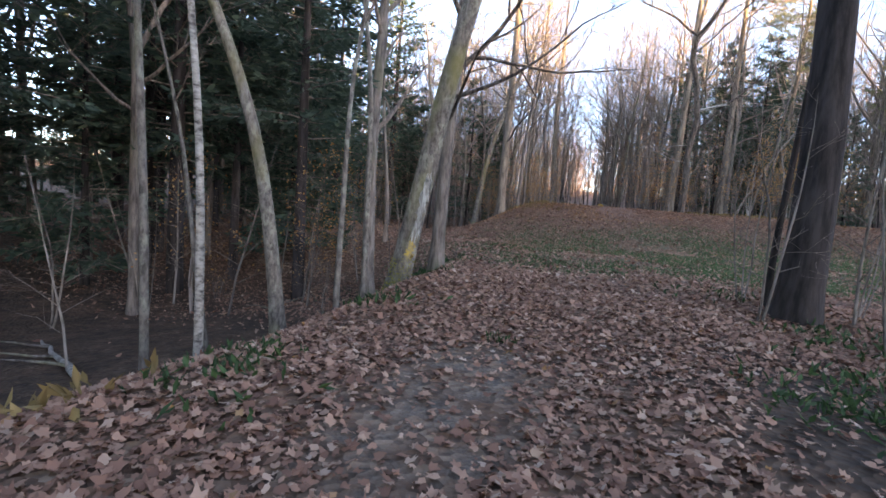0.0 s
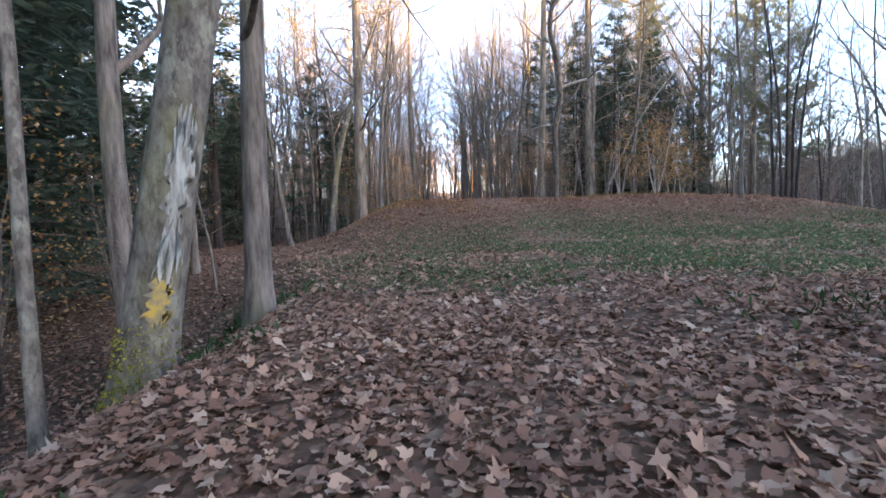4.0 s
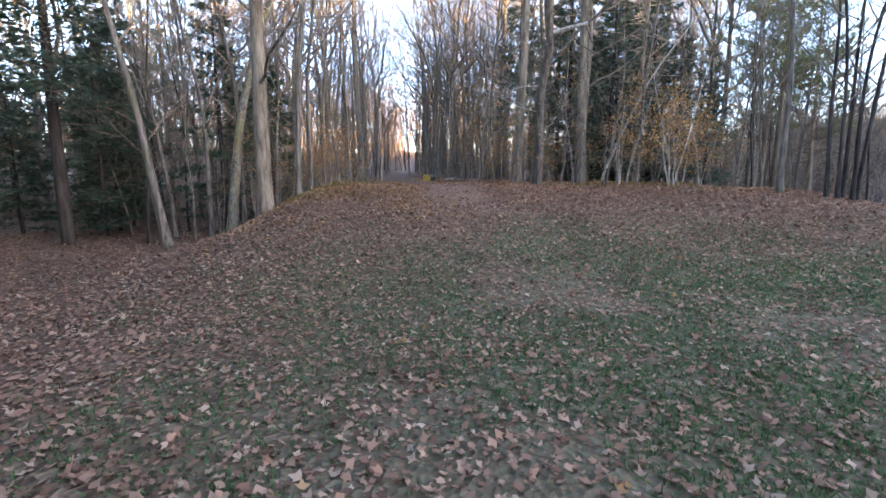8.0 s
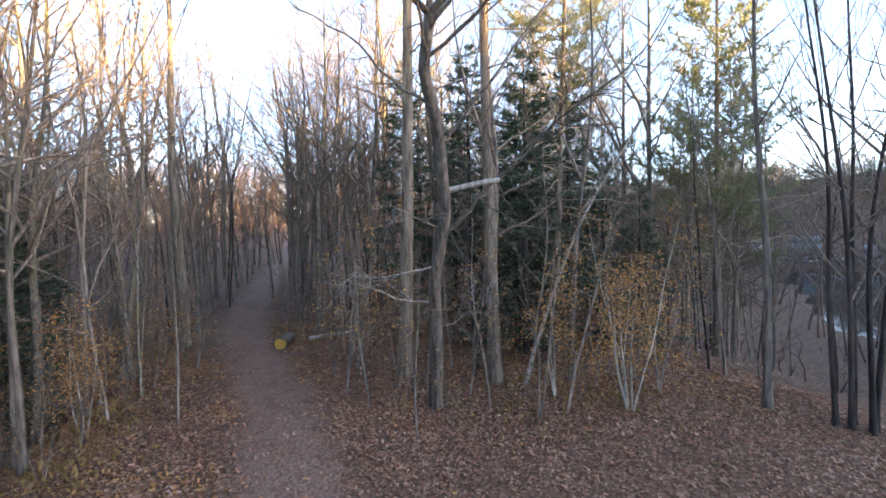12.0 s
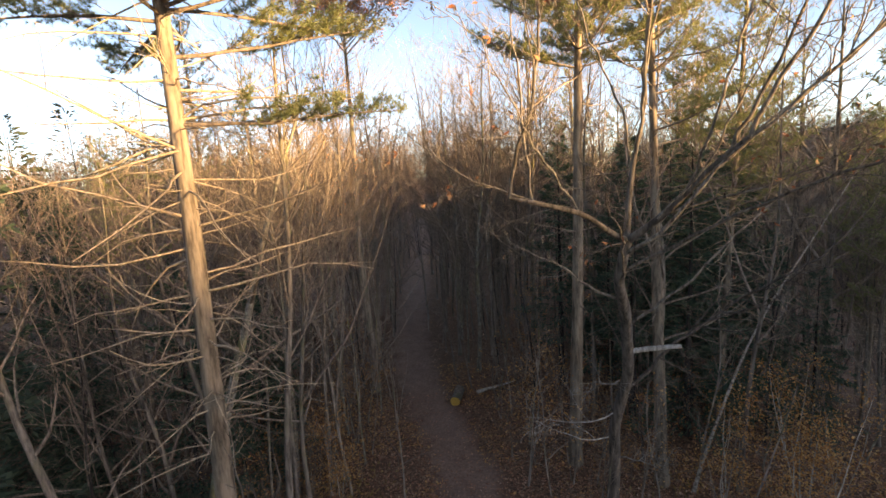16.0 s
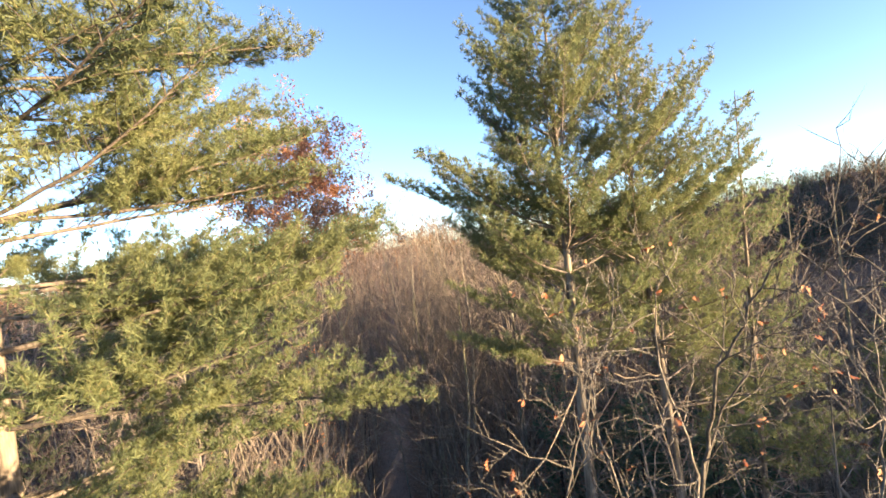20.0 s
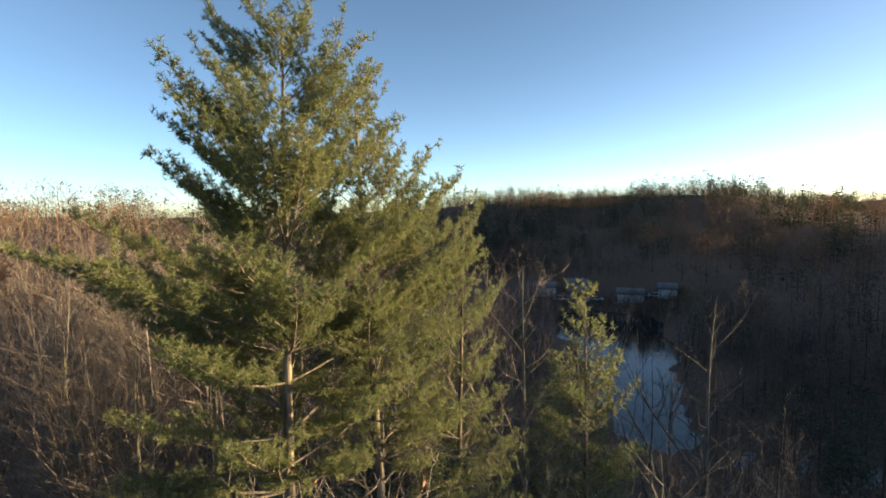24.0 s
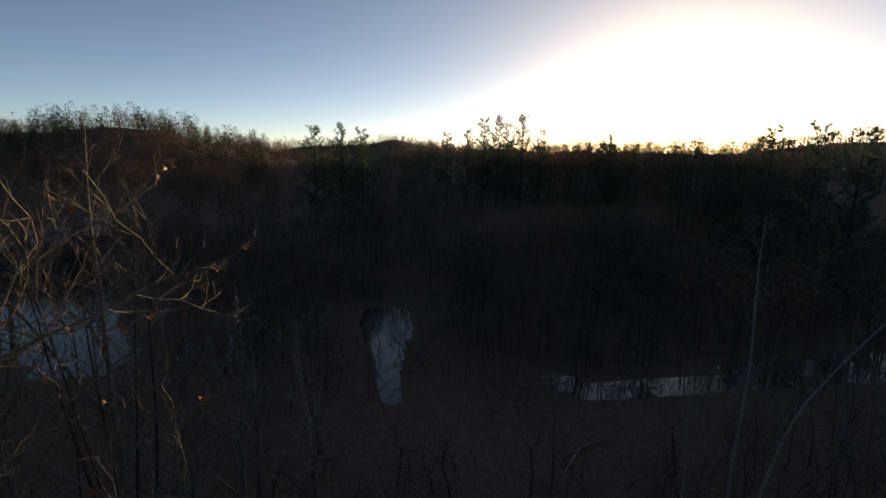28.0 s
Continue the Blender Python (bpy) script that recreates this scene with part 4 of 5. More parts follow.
def fork_oak():
    """The forked oak: a bent trunk, a high fork and wide thin crooked limbs."""
    rng = np.random.default_rng(7)
    tg, limbs = Geo(), []
    P = np.array([(0, 0, -0.35), (0.02, 0, 0.4), (0.05, -0.2, 2), (-0.1, -0.6, 4), (0.15, -1.2, 6), (-0.25, -2.0, 8.2), (-0.75, -2.7, 9.4), (-0.65, -3.1, 10.6)], float)
    s = np.linspace(0, 7, 36)
    Q = np.stack([np.interp(s, range(8), P[:, j]) for j in range(3)], 1)
    Q[1:-1] = (Q[:-2] + Q[1:-1] * 2 + Q[2:]) / 4
    R = np.interp(s, [0, 0.6, 1, 7], [0.34, 0.24, 0.21, 0.13])
    tg.tube(Q, R, 11, 0.06, 3)
    right = [(-0.65, -3.1, 10.55), (-0.28, -3.5, 10.94), (0.07, -4.0, 11.43), (0.71, -4.8, 12.5), (0.94, -5.4, 12.9)]
    left = [(-0.65, -3.1, 10.55), (-1.19, -3.4, 10.82), (-2.0, -3.9, 11.4), (-3.06, -4.4, 11.72), (-3.97, -4.9, 11.96)]
    middle = [(-0.67, -3.08, 10.5), (-0.58, -2.95, 11.2), (-0.42, -2.8, 12.2), (-0.3, -2.85, 13.0), (-0.13, -2.85, 13.6)]
    leaders = []
    for line, thick, tips in [
            (right, 0.105, [(1.5, -6.8, 18.5), (2.5, -5.8, 18.3), (2.8, -8.2, 16.7), (0.7, -6.2, 18.9), (3.4, -6.6, 13.2), (1.2, -7.2, 16.0)]),
            (left, 0.085, [(-2.7, -5.2, 18.7), (-3.8, -5.0, 16.5), (-6.2, -4.6, 13.6), (-4.6, -6.6, 14.8)]),
            (middle, 0.095, [(-0.15, -5.9, 20.3), (-0.9, -3.9, 19.6), (0.9, -3.9, 19.0), (-1.9, -2.6, 18.8)])]:
        a, u = np.array(line), np.linspace(0, 4, 14)
        a = np.stack([np.interp(u, range(5), a[:, j]) for j in range(3)], 1)
        a[1:-1] = (a[:-2] + a[1:-1] * 2 + a[2:]) / 4
        g = Geo()
        g.tube(a, np.linspace(thick, thick * 0.5, 14), 9, 0.05, thick * 40)
        leaders.append(g.mesh("main_limb", M_OAKBARK))
        for k, tip in enumerate(tips):
            start = a[13 - 2 * k if k < 5 else 4]
            way = np.array(tip) - start
            limbs.append((Geo(), []))
            oak_limb(limbs[-1][0], start, way * [1.5, 1.5, 0.6], float(np.linalg.norm(way)) * 1.12, thick * (0.47 - 0.04 * k), rng, 0, limbs[-1][1], 0.03, tip)
    for i, tip, L, r in [(24, (3.6, -4.0, 12.2), 5.6, 0.045), (27, (-3.8, -2.6, 10.8), 4.8, 0.045), (30, (-2.2, -5.8, 12.0), 4.6, 0.04), (33, (3.3, -9.3, 16.2), 8.6, 0.055), (31, (3.7, -9.4, 13.2), 7.6, 0.05)]:
        limbs.append((Geo(), []))
        oak_limb(limbs[-1][0], Q[i], np.array(tip) - Q[i] + [0, 0, -0.6], L, r, rng, 0, limbs[-1][1], 0.03, tip)
    return tg.mesh("trunk", M_OAKBARK), leaders, [(g.mesh("limb", M_LIMB), ends) for g, ends in limbs]


def oak_leaves(ends):
    """Lobed dry leaves, each hanging from a twig end of its limb."""
    rng = np.random.default_rng(23)
    shapes = []
    out = [(0.0, 0.0), (0.035, 0.012), (0.045, 0.034), (0.06, 0.014), (0.078, 0.046), (0.096, 0.016), (0.112, 0.036), (0.128, 0.012), (0.15, 0.0)]
    for k in range(4):
        bend, curl = rng.uniform(2, 7), rng.uniform(4, 14)
        mid = [(x, 0.0, -bend * x * x * 0.5) for x, _ in out]
        up_ = [(x, w, -bend * x * x * 0.5 + curl * w * w) for x, w in out]
        dn = [(x, -w * 0.9, -bend * x * x * 0.5 + curl * w * w * 1.3) for x, w in out]
        g = Geo()
        m = len(out)
        i = np.arange(m - 1)
        g.add(mid + up_ + dn, np.concatenate([np.stack([i, i + 1, m + i + 1, m + i], 1), np.stack([i + 1, i, 2 * m + i, 2 * m + i + 1], 1)]))
        shapes.append(g.mesh("leaf", M_DRYLEAF, False))
    for k, e in enumerate(rng.choice(len(ends), 230, replace=False)):
        for c in range(rng.integers(1, 4)):
            ob = new("leaf", shapes[rng.integers(4)])
            ob.parent = ends[e][2]
            d = unit(ends[e][1] + rng.normal(size=3) * 0.8 - np.array([0, 0, 0.9]))
            ob.matrix_basis = Matrix.Translation(Vector(ends[e][0])) @ Vector(d).to_track_quat("X", "Z").to_matrix().to_4x4() @ pose(0, 0, 0, rng.uniform(0, 360)) @ Matrix.Scale(rng.uniform(0.6, 1.1), 4)


oak_trunk, oak_leaders, oak_limbs = fork_oak()
oak = place_tree("forked_oak", "bare forked oak with wide crooked limbs and a few russet leaves", [("trunk", oak_trunk)] + [("main_limb", me) for me in oak_leaders], 5.1, 35.4)
oak_ends = []
for me, tips in oak_limbs:
    limb = part("limb", me, oak)
    oak_ends += [(p, d, limb) for p, d in tips]
oak_leaves(oak_ends)
sg = Geo()
sp, _ = path_points((0.1, -0.9, 6.6), (0.95, -0.2, 0.18), 1.7, 5, np.random.default_rng(3), 0.1, 0.06)
sg.tube(sp, [0.10, 0.085, 0.08, 0.08, 0.075, 0.06], 9, 0.08)
part("broken_stub", sg.mesh("broken_stub", M_DEAD), oak, "thick broken pale limb stub")
dl = Geo()
oak_limb(dl, (0.12, -1.0, 5.4), (0.9, -0.1, 0.45), 6.5, 0.06, np.random.default_rng(15), 1, [], 0.02, (6.00, -3.06, 11.40))
part("dark_limb", dl.mesh("dark_limb", M_OAKBARK), oak, "long dark rising limb")
dg, rng = Geo(), np.random.default_rng(14)
for s0, d, L in [((0.0, -0.6, 4.6), (-0.85, -0.4, -0.15), 3.4), ((0.0, -0.3, 3.4), (-0.7, -0.6, 0.1), 3.0), ((0.1, -0.3, 2.6), (0.5, -0.8, 0.15), 2.6), ((0.0, -0.8, 5.6), (-0.6, -0.6, 0.2), 2.4)]:
    dg = Geo()
    grow_limb(dg, s0, d, L, 0.026, rng, 0, [], -0.3, 5, 0.9, 0.006, 0, 0.17)
    part("dead_limb", dg.mesh("dead_limb", M_DEAD), oak, "bleached drooping dead limb")

hero("bare_tree", "slender dark bare tree on the mound", 15.1, 32.8, seed=13, h=17, r=0.13, lean=(-0.6, 0.5), bow=(0.25, 0), first=0.4, limbs=13, reach=0.2)
hero("leaning_tree", "grey tree leaning out from the wood edge", -10.9, 32.8, seed=14, h=17, r=0.17, lean=(-2.6, -0.3), first=0.45, limbs=12, reach=0.22)
hero("leaning_tree", "thick leaning tree with wide sunlit limbs at the wood edge", -9.0, 34.5, seed=77, h=17.5, r=0.23, lean=(4.9, 0.8), bow=(-0.85, 0), first=0.48, limbs=18, reach=0.34, mat=M_SMOOTH, steep=0.5, fine=8, dense=1.1)
tr, br, tips = bare_tree(seed=78, h=18.5, r=0.14, lean=(1.4, 0.8), bow=(0.5, 0), first=0.5, limbs=22, reach=0.24, steep=0.8, fine=8)
place_tree("bare_oak", "bare oak with a few russet leaves in its upswept crown", [("trunk", tr), ("crown", br), ("foliage", leaves_on(tips, 0.3, np.random.default_rng(9), 0.13, 0.09, M_OAKLEAF, 0.6, 2))], -6.6, 44.3)
hero("bare_tree", "grey tree standing next to the tall pine", -5.6, 33.2, seed=15, h=19, r=0.13, lean=(1.2, 0.6), first=0.4, limbs=14, reach=0.24)
for k, (dx, dy, lx, ly) in enumerate([(0, 0, -2.4, 0.2), (0.35, 0.2, 0.4, 0.5), (0.6, -0.2, 2.0, -0.3), (0.3, -0.35, 3.6, 1.0), (-0.25, 0.25, -0.9, 0.8)]):
    hero("bare_tree", "dark stem of a clump of bare trees on the slope", 16.3 + dx, 31.2 + dy, group="clump on the slope", seed=40 + k, h=16, r=0.08, lean=(lx, ly), bow=(-0.25 * lx, 0), first=0.2, limbs=15, reach=0.24, mat=M_DARK, steep=0.95, fine=6)
hero("leaning_birch", "white birch trunk leaning far to one side", 8.4, 36.2, seed=16, h=13, r=0.07, lean=(9.6, 3.4), bow=(-0.9, 0), first=0.6, limbs=8, reach=0.15, mat=M_BIRCH, flare=0.2)
hero("leaning_birch", "thin white birch leaning beside the path", -6.2, 52, seed=17, h=8, r=0.06, lean=(1.2, 0.4), first=0.75, limbs=5, reach=0.12, mat=M_BIRCH, flare=0.2)
ro, rb, re_ = bare_tree(seed=18, h=25.4, r=0.24, first=0.76, limbs=50, reach=0.25, dense=1.35, fine=6, steep=0.5)
place_tree("red_oak", "tall oak still full of red-brown leaves", [("trunk", ro), ("crown", rb), ("foliage", leaves_on([e for e in re_ if math.hypot(e[0][0], e[0][1]) < 4.8], 1.0, np.random.default_rng(5), 0.16, 0.10, M_OAKLEAF, 0.6, 28))], -4.7, 47.2)
for k, (x, y, h, r, st) in enumerate([(10.6, 33.4, 6.5, 0.045, 5), (9.0, 34.9, 4.2, 0.03, 3), (12.6, 34.6, 4.6, 0.03, 3), (-5.0, 37.2, 3.6, 0.025, 3), (-6.2, 41.5, 4.0, 0.028, 3), (3.2, 41.5, 3.5, 0.025, 2), (13.5, 38, 5, 0.03, 3), (-4.9, 47, 3.0, 0.022, 3)]):
    place_tree("beech_sapling", "young beech with pale stems holding dry orange leaves", sapling(60 + k, h, r, st, 8.0, M_BEECHBARK, 0.9), x, y)

hero("birch_tree", "tall pale birch on the slope above the river", 22.2, 4.8, seed=71, h=19, r=0.10, lean=(0.4, -0.3), first=0.35, limbs=16, reach=0.15, mat=M_BIRCH, flare=0.2)
hero("leaning_birch", "pale birch leaning over the river slope", 21.6, 4.0, seed=72, h=16, r=0.11, lean=(-2.4, -4.4), bow=(0.7, 0.9), first=0.6, limbs=8, reach=0.15, mat=M_BIRCH, flare=0.2)
hero("birch_tree", "slim pale birch on the slope above the river", 23.6, 6.4, seed=73, h=11, r=0.08, lean=(0.3, 0.2), first=0.55, limbs=7, reach=0.15, mat=M_BIRCH, flare=0.2)
hero("bare_tree", "slim dark tree next to the thick dark trunk", 2.65, 8.78, seed=74, h=12, r=0.055, lean=(0.5, 0.3), first=0.4, limbs=9, reach=0.16, mat=M_DARK, flare=0.2)

# log beside the path
lg = Geo()
a = np.arange(18) * 2 * np.pi / 18
rr = 0.27 * (1 + 0.05 * np.sin(3 * a + 1) + 0.03 * np.sin(7 * a))
prof = [(-0.75, 1.0), (-0.73, 1.03), (-0.3, 1.0), (0.2, 1.02), (0.72, 1.04), (0.75, 1.0)]
V = np.concatenate([np.stack([rr * s * np.cos(a), np.full(18, y), rr * s * np.sin(a)], 1) for y, s in prof])
j = np.arange(18)
lg.add(V, np.concatenate([np.stack([i * 18 + j, i * 18 + (j + 1) % 18, (i + 1) * 18 + (j + 1) % 18, (i + 1) * 18 + j], 1) for i in range(5)]))
log = thing("log", "sawn grey log with a yellow cut end lying beside the path", "log", (0.1, 45.2, land1(0.1, 45.2) + 0.23), -14)
part("log_bark", lg.mesh("log_bark", M_BARK), log)
mc, nt, b = material("sawn_wood", 0.8)
tc = nt.nodes.new("ShaderNodeTexCoord")
wvn = node(nt, "ShaderNodeTexWave", Scale=9.0, Distortion=2.0)
wvn.wave_type, wvn.rings_direction = "RINGS", "Y"
nt.links.new(tc.outputs["Object"], wvn.inputs["Vector"])
nt.links.new(ramp(nt, wvn.outputs["Fac"], [(0, (0.45, 0.24, 0.05)), (1, (0.62, 0.38, 0.10))]), b.inputs["Base Color"])
for y in (-0.752, 0.752):
    cg = Geo()
    cg.add(np.concatenate([[(0, y, 0)], np.stack([rr * 0.985 * np.cos(a), np.full(18, y), rr * 0.985 * np.sin(a)], 1)]), [[0, i + 1, (i + 1) % 18 + 1] for i in range(18)])
    part("cut_end", cg.mesh("cut_end", mc, False), log, "yellow sawn end")

# ---- the woods ----
rngw = np.random.default_rng(77)
PROTO = [bare_tree(seed=200 + k, h=h, r=r, lean=(lx, ly), first=f * 0.62, limbs=int(n * 1.7), reach=rc, dense=0.75, mat=mt, sides=7, fine=9, wob=0.045, steep=0.62, fork=(2, 1, 3, 2, 1, 2, 3, 2)[k]) for k, (h, r, lx, ly, f, n, rc, mt) in enumerate([
    (18, 0.13, 0.6, 0.2, 0.45, 12, 0.2, M_BARK), (20, 0.16, -0.8, 0.5, 0.4, 13, 0.22, M_BARK), (16, 0.10, 1.2, -0.6, 0.5, 11, 0.17, M_SMOOTH), (19, 0.12, -0.4, -0.9, 0.55, 11, 0.18, M_BARK),
    (15, 0.08, 0.8, 0.8, 0.5, 10, 0.15, M_BARK), (21, 0.18, 0.2, 0.3, 0.42, 14, 0.24, M_BARK), (14, 0.07, -1.2, 0.3, 0.5, 9, 0.16, M_SMOOTH), (17, 0.09, 0.3, -0.2, 0.6, 10, 0.14, M_BARK)])]
HEM = [hemlock_tree(300, 13, 0.17, 3.0), hemlock_tree(301, 9, 0.12, 2.4), hemlock_tree(302, 16, 0.2, 3.4, 0.2), hemlock_tree(303, 15, 0.19, 3.4, 0.3)]
UNDER = [[("trunk", q[0]), ("crown", q[1])] for q in [bare_tree(seed=450 + k, h=h, r=r, lean=(lx, ly), bow=(lx * 0.2, 0), first=0.2, limbs=16, reach=0.25, dense=0.65, mat=mt, sides=5, fine=6, steep=0.75, flare=0.2, wob=0.04, fork=1) for k, (h, r, lx, ly, mt) in enumerate([(11, 0.055, 0.8, 0.2, M_BARK), (9, 0.045, -0.9, 0.5, M_BARK), (12.5, 0.06, 0.3, -0.9, M_DARK), (8, 0.04, 1.3, 0.4, M_SMOOTH)])]]
SAP = [sapling(400 + k, h, r, st, lf, None, 0.7) for k, (h, r, st, lf) in enumerate([(4.5, 0.02, 3, 0), (6, 0.03, 2, 0), (3.2, 0.016, 4, 1.6), (5, 0.025, 3, 2.4), (7, 0.035, 1, 0)])]
PSM = [pine_tree(500, 20, 0.18, (0.3, 0), 0.4, 3.6, 0.4, 8, True, 15, nlen=0.2, nw=0.035, lush=3.4), pine_tree(501, 23, 0.22, (0, 0.4), 0.45, 4.4, 0.4, 8, True, 15, nlen=0.2, nw=0.035, lush=3.4)]
taken = [(ob.location.x, ob.location.y) for ob in scene.objects if ob.parent is None and ob.get("category") in ("tree", "log")]


def free(x, y, gap):
    if any((x - a) ** 2 + (y - b) ** 2 < gap * gap for a, b in taken):
        return False
    if -7.4 + 0.10 * max(0, 20 - y) < x < 17.5 and y < 33.5:
        return False
    if x > -4.5 - 0.9 * (y - 15) and x < 0 and 15 < y < 33 - 0.06 * (x + 7):
        return False
    if 46 < math.degrees(math.atan2(x - 1.2, y - 20.4)) < 67 and x > 18 and (3.1 * x + 1.7 * y) % 1.0 < 0.86:
        return False
    if abs(x - float(lane(y))) < (1.9 if y < 56 else 1.3) and 28 < y < 88:
        return False
    return bool(river(np.array([x]), np.array([y]))[0] > 1.25)


def sow(kind, n, box, gap, pick, label, group, scale=(0.8, 1.15), category="tree", ok=lambda x, y: True):
    made, tries = 0, 0
    while made < n and tries < n * 40:
        tries += 1
        x, y = rngw.uniform(box[0], box[1]), rngw.uniform(box[2], box[3])
        if not (free(x, y, gap) and ok(x, y)):
            continue
        taken.append((x, y))
        ms = pick[rngw.integers(len(pick))]
        place_tree(kind, label, ms, x, y, rngw.uniform(0, 360), rngw.uniform(*scale), category, group)
        made += 1


BARE = [[("trunk", p[0]), ("crown", p[1])] for p in PROTO]
HEMS = [[("trunk", p[0]), ("crown", p[1]), ("foliage", p[2])] for p in HEM]
PSMS = [[("trunk", p[0]), ("crown", p[1]), ("foliage", p[2]), ("dead_wood", p[3])] for p in PSM]
sow("hemlock_tree", 30, (-34, -11, 2, 34), 2.3, HEMS[1:], "dark hemlock with drooping dense branches", "hemlocks in the gully", (1.0, 1.45))
sow("hemlock_tree", 12, (-22, -9.5, 0, 20), 1.9, HEMS[2:], "dark hemlock with drooping dense branches", "hemlocks in the gully", (0.9, 1.5))
for x, y, rz, sc in [(10.4, 40.2, 20, 1.02), (11.3, 41.6, 130, 0.9), (14.8, 41.0, 75, 0.72), (15.9, 39.8, 200, 0.6)]:
    place_tree("hemlock_tree", "dense dark green hemlock reaching to the ground behind the mound", HEMS[0], x, y, rz, sc, group="hemlocks behind the mound")
    taken.append((x, y))
sow("hemlock_tree", 5, (5.5, 16, 38, 48), 2.0, HEMS, "dark green hemlock among bare trunks", "hemlocks behind the mound", ok=lambda x, y: y > 36.5)
LOWP = [("trunk", "crown", "foliage", "dead_wood"), pine_tree(520, 17, 0.15, (0.5, 0.2), 0.3, 3.8, 0.55, 5, True, 18, nlen=0.22, nw=0.05, lush=4.0)]
for x, y, rz, sc in [(19.8, 39.4, 30, 1.25), (25.4, 43.5, 140, 1.1), (22.6, 44.4, 250, 1.0)]:
    place_tree("white_pine", "young white pine with thin airy boughs behind the mound", list(zip(*LOWP)), x, y, rz, sc, group="young pines behind the mound")
    taken.append((x, y))
sow("hemlock_tree", 3, (11, 16, 42, 52), 2.0, HEMS, "dark green hemlock among bare trunks", "hemlocks behind the mound")
sow("hemlock_tree", 12, (-30, -8, 33.5, 50), 2.2, HEMS[:2], "small dark hemlock under bare trees", "hemlocks left of the path")
sow("white_pine", 4, (-30, -14, 30, 60), 4, PSMS, "white pine standing among bare trees", "pines in the woods")
sow("white_pine", 5, (11, 24, 47, 76), 4, PSMS, "white pine standing among bare trees", "pines in the woods")
sow("hemlock_tree", 3, (-13.5, -8.4, 4, 19), 1.7, HEMS[3:], "dark hemlock with a bare foot and drooping branches", "hemlocks in the gully", (0.9, 1.2))
sow("bare_tree", 22, (-26, -7, 1, 30), 1.3, BARE, "bare grey-brown tree in the gully woods", "bare trees in the gully")
CANOPY = [[("trunk", q[0]), ("crown", q[1])] for q in [bare_tree(seed=470 + k, h=h, r=r, lean=(lx, ly), bow=(-lx * 0.2, 0), first=0.3, limbs=24, reach=0.32, dense=0.8, mat=mt, sides=7, fine=10, steep=0.62, flare=0.3, wob=0.045, fork=3) for k, (h, r, lx, ly, mt) in enumerate([(18, 0.13, -1.8, 0.4, M_BARK), (17, 0.11, 1.2, -0.8, M_BARK), (19, 0.15, 0.4, 1.6, M_SMOOTH), (16, 0.10, -1.0, -1.4, M_BARK)])]]
sow("canopy_tree", 15, (-17, -4.3, 34.5, 60), 1.8, CANOPY, "tall bare tree with fine upswept branches beside the path", "canopy trees", (0.85, 1.08))
sow("canopy_tree", 8, (0.8, 9, 46, 66), 1.8, CANOPY, "tall bare tree with fine upswept branches beside the path", "canopy trees", (0.85, 1.08))
sow("canopy_tree", 10, (-9, 9.5, 47, 68), 2.0, CANOPY, "very tall bare tree rising over the woods", "canopy trees", (1.22, 1.42))
sow("bare_tree", 16, (-12, -4, 34, 60), 1.0, BARE, "bare grey-brown tree beside the path", "bare trees along the path", (0.75, 1.08))
sow("bare_tree", 22, (-0.5, 6, 47, 75), 1.1, BARE, "slender bare tree beside the path", "bare trees along the path", (0.75, 1.05))
sow("bare_tree", 44, (-30, 30, 34, 62), 1.5, BARE, "bare grey-brown tree in the woods", "bare trees along the path")
sow("bare_tree", 30, (19, 36, -34, 34), 1.6, BARE, "bare tree on the slope down to the river", "bare trees on the slope", (0.5, 0.8))
sow("woodland_tree", 60, (-45, 45, 62, 95), 2.2, BARE, "bare tree deeper in the woods", "bare trees in the deep woods")
sow("canopy_tree", 12, (17, 36, 41, 64), 1.8, CANOPY, "tall bare tree on the slope above the river", "canopy trees", (1.0, 1.25))
sow("sapling", 30, (-11, -4.5, 33, 52), 0.5, SAP, "thin bare sapling beside the path", "saplings", (0.6, 1.3), "sapling")
sow("sapling", 26, (0.2, 9, 37, 52), 0.6, SAP, "thin bare sapling behind the mound", "saplings", (0.6, 1.3), "sapling")
sow("beech_sapling", 26, (-8.5, -4.3, 31.5, 50), 0.5, SAP[2:4], "young beech holding dry orange-brown leaves", "young beeches", (0.5, 1.0), "sapling")
sow("beech_sapling", 12, (3, 15, 34.5, 45), 0.6, SAP[2:4], "young beech holding dry orange-brown leaves", "young beeches", (0.5, 1.0), "sapling")
sow("understorey_tree", 34, (-16, -4.2, 33.5, 62), 0.9, UNDER, "slender understorey tree with fine low twigs", "understorey trees", (0.7, 1.2))
sow("understorey_tree", 26, (-0.6, 17, 36.5, 62), 0.9, UNDER, "slender understorey tree with fine low twigs", "understorey trees", (0.7, 1.2))
sow("understorey_tree", 40, (-9, 9, 58, 95), 1.0, UNDER, "slender understorey tree with fine low twigs", "understorey trees", (1.1, 1.7))
sow("understorey_tree", 30, (-26, -7.6, 31, 44), 0.9, UNDER, "slender understorey tree with fine low twigs", "understorey trees", (0.7, 1.1))
sow("sapling", 44, (-12, 16, 33.5, 60), 0.7, SAP, "thin bare sapling at the wood edge", "saplings", (0.6, 1.2), "sapling")
sow("sapling", 22, (-13, -6.6, 3, 33), 0.7, SAP, "thin bare sapling at the gully edge", "saplings", (0.5, 1.1), "sapling")
sow("bare_tree", 16, (2, 22, 38, 58), 1.4, BARE, "bare grey-brown tree in the woods", "bare trees along the path", (0.7, 1.1))
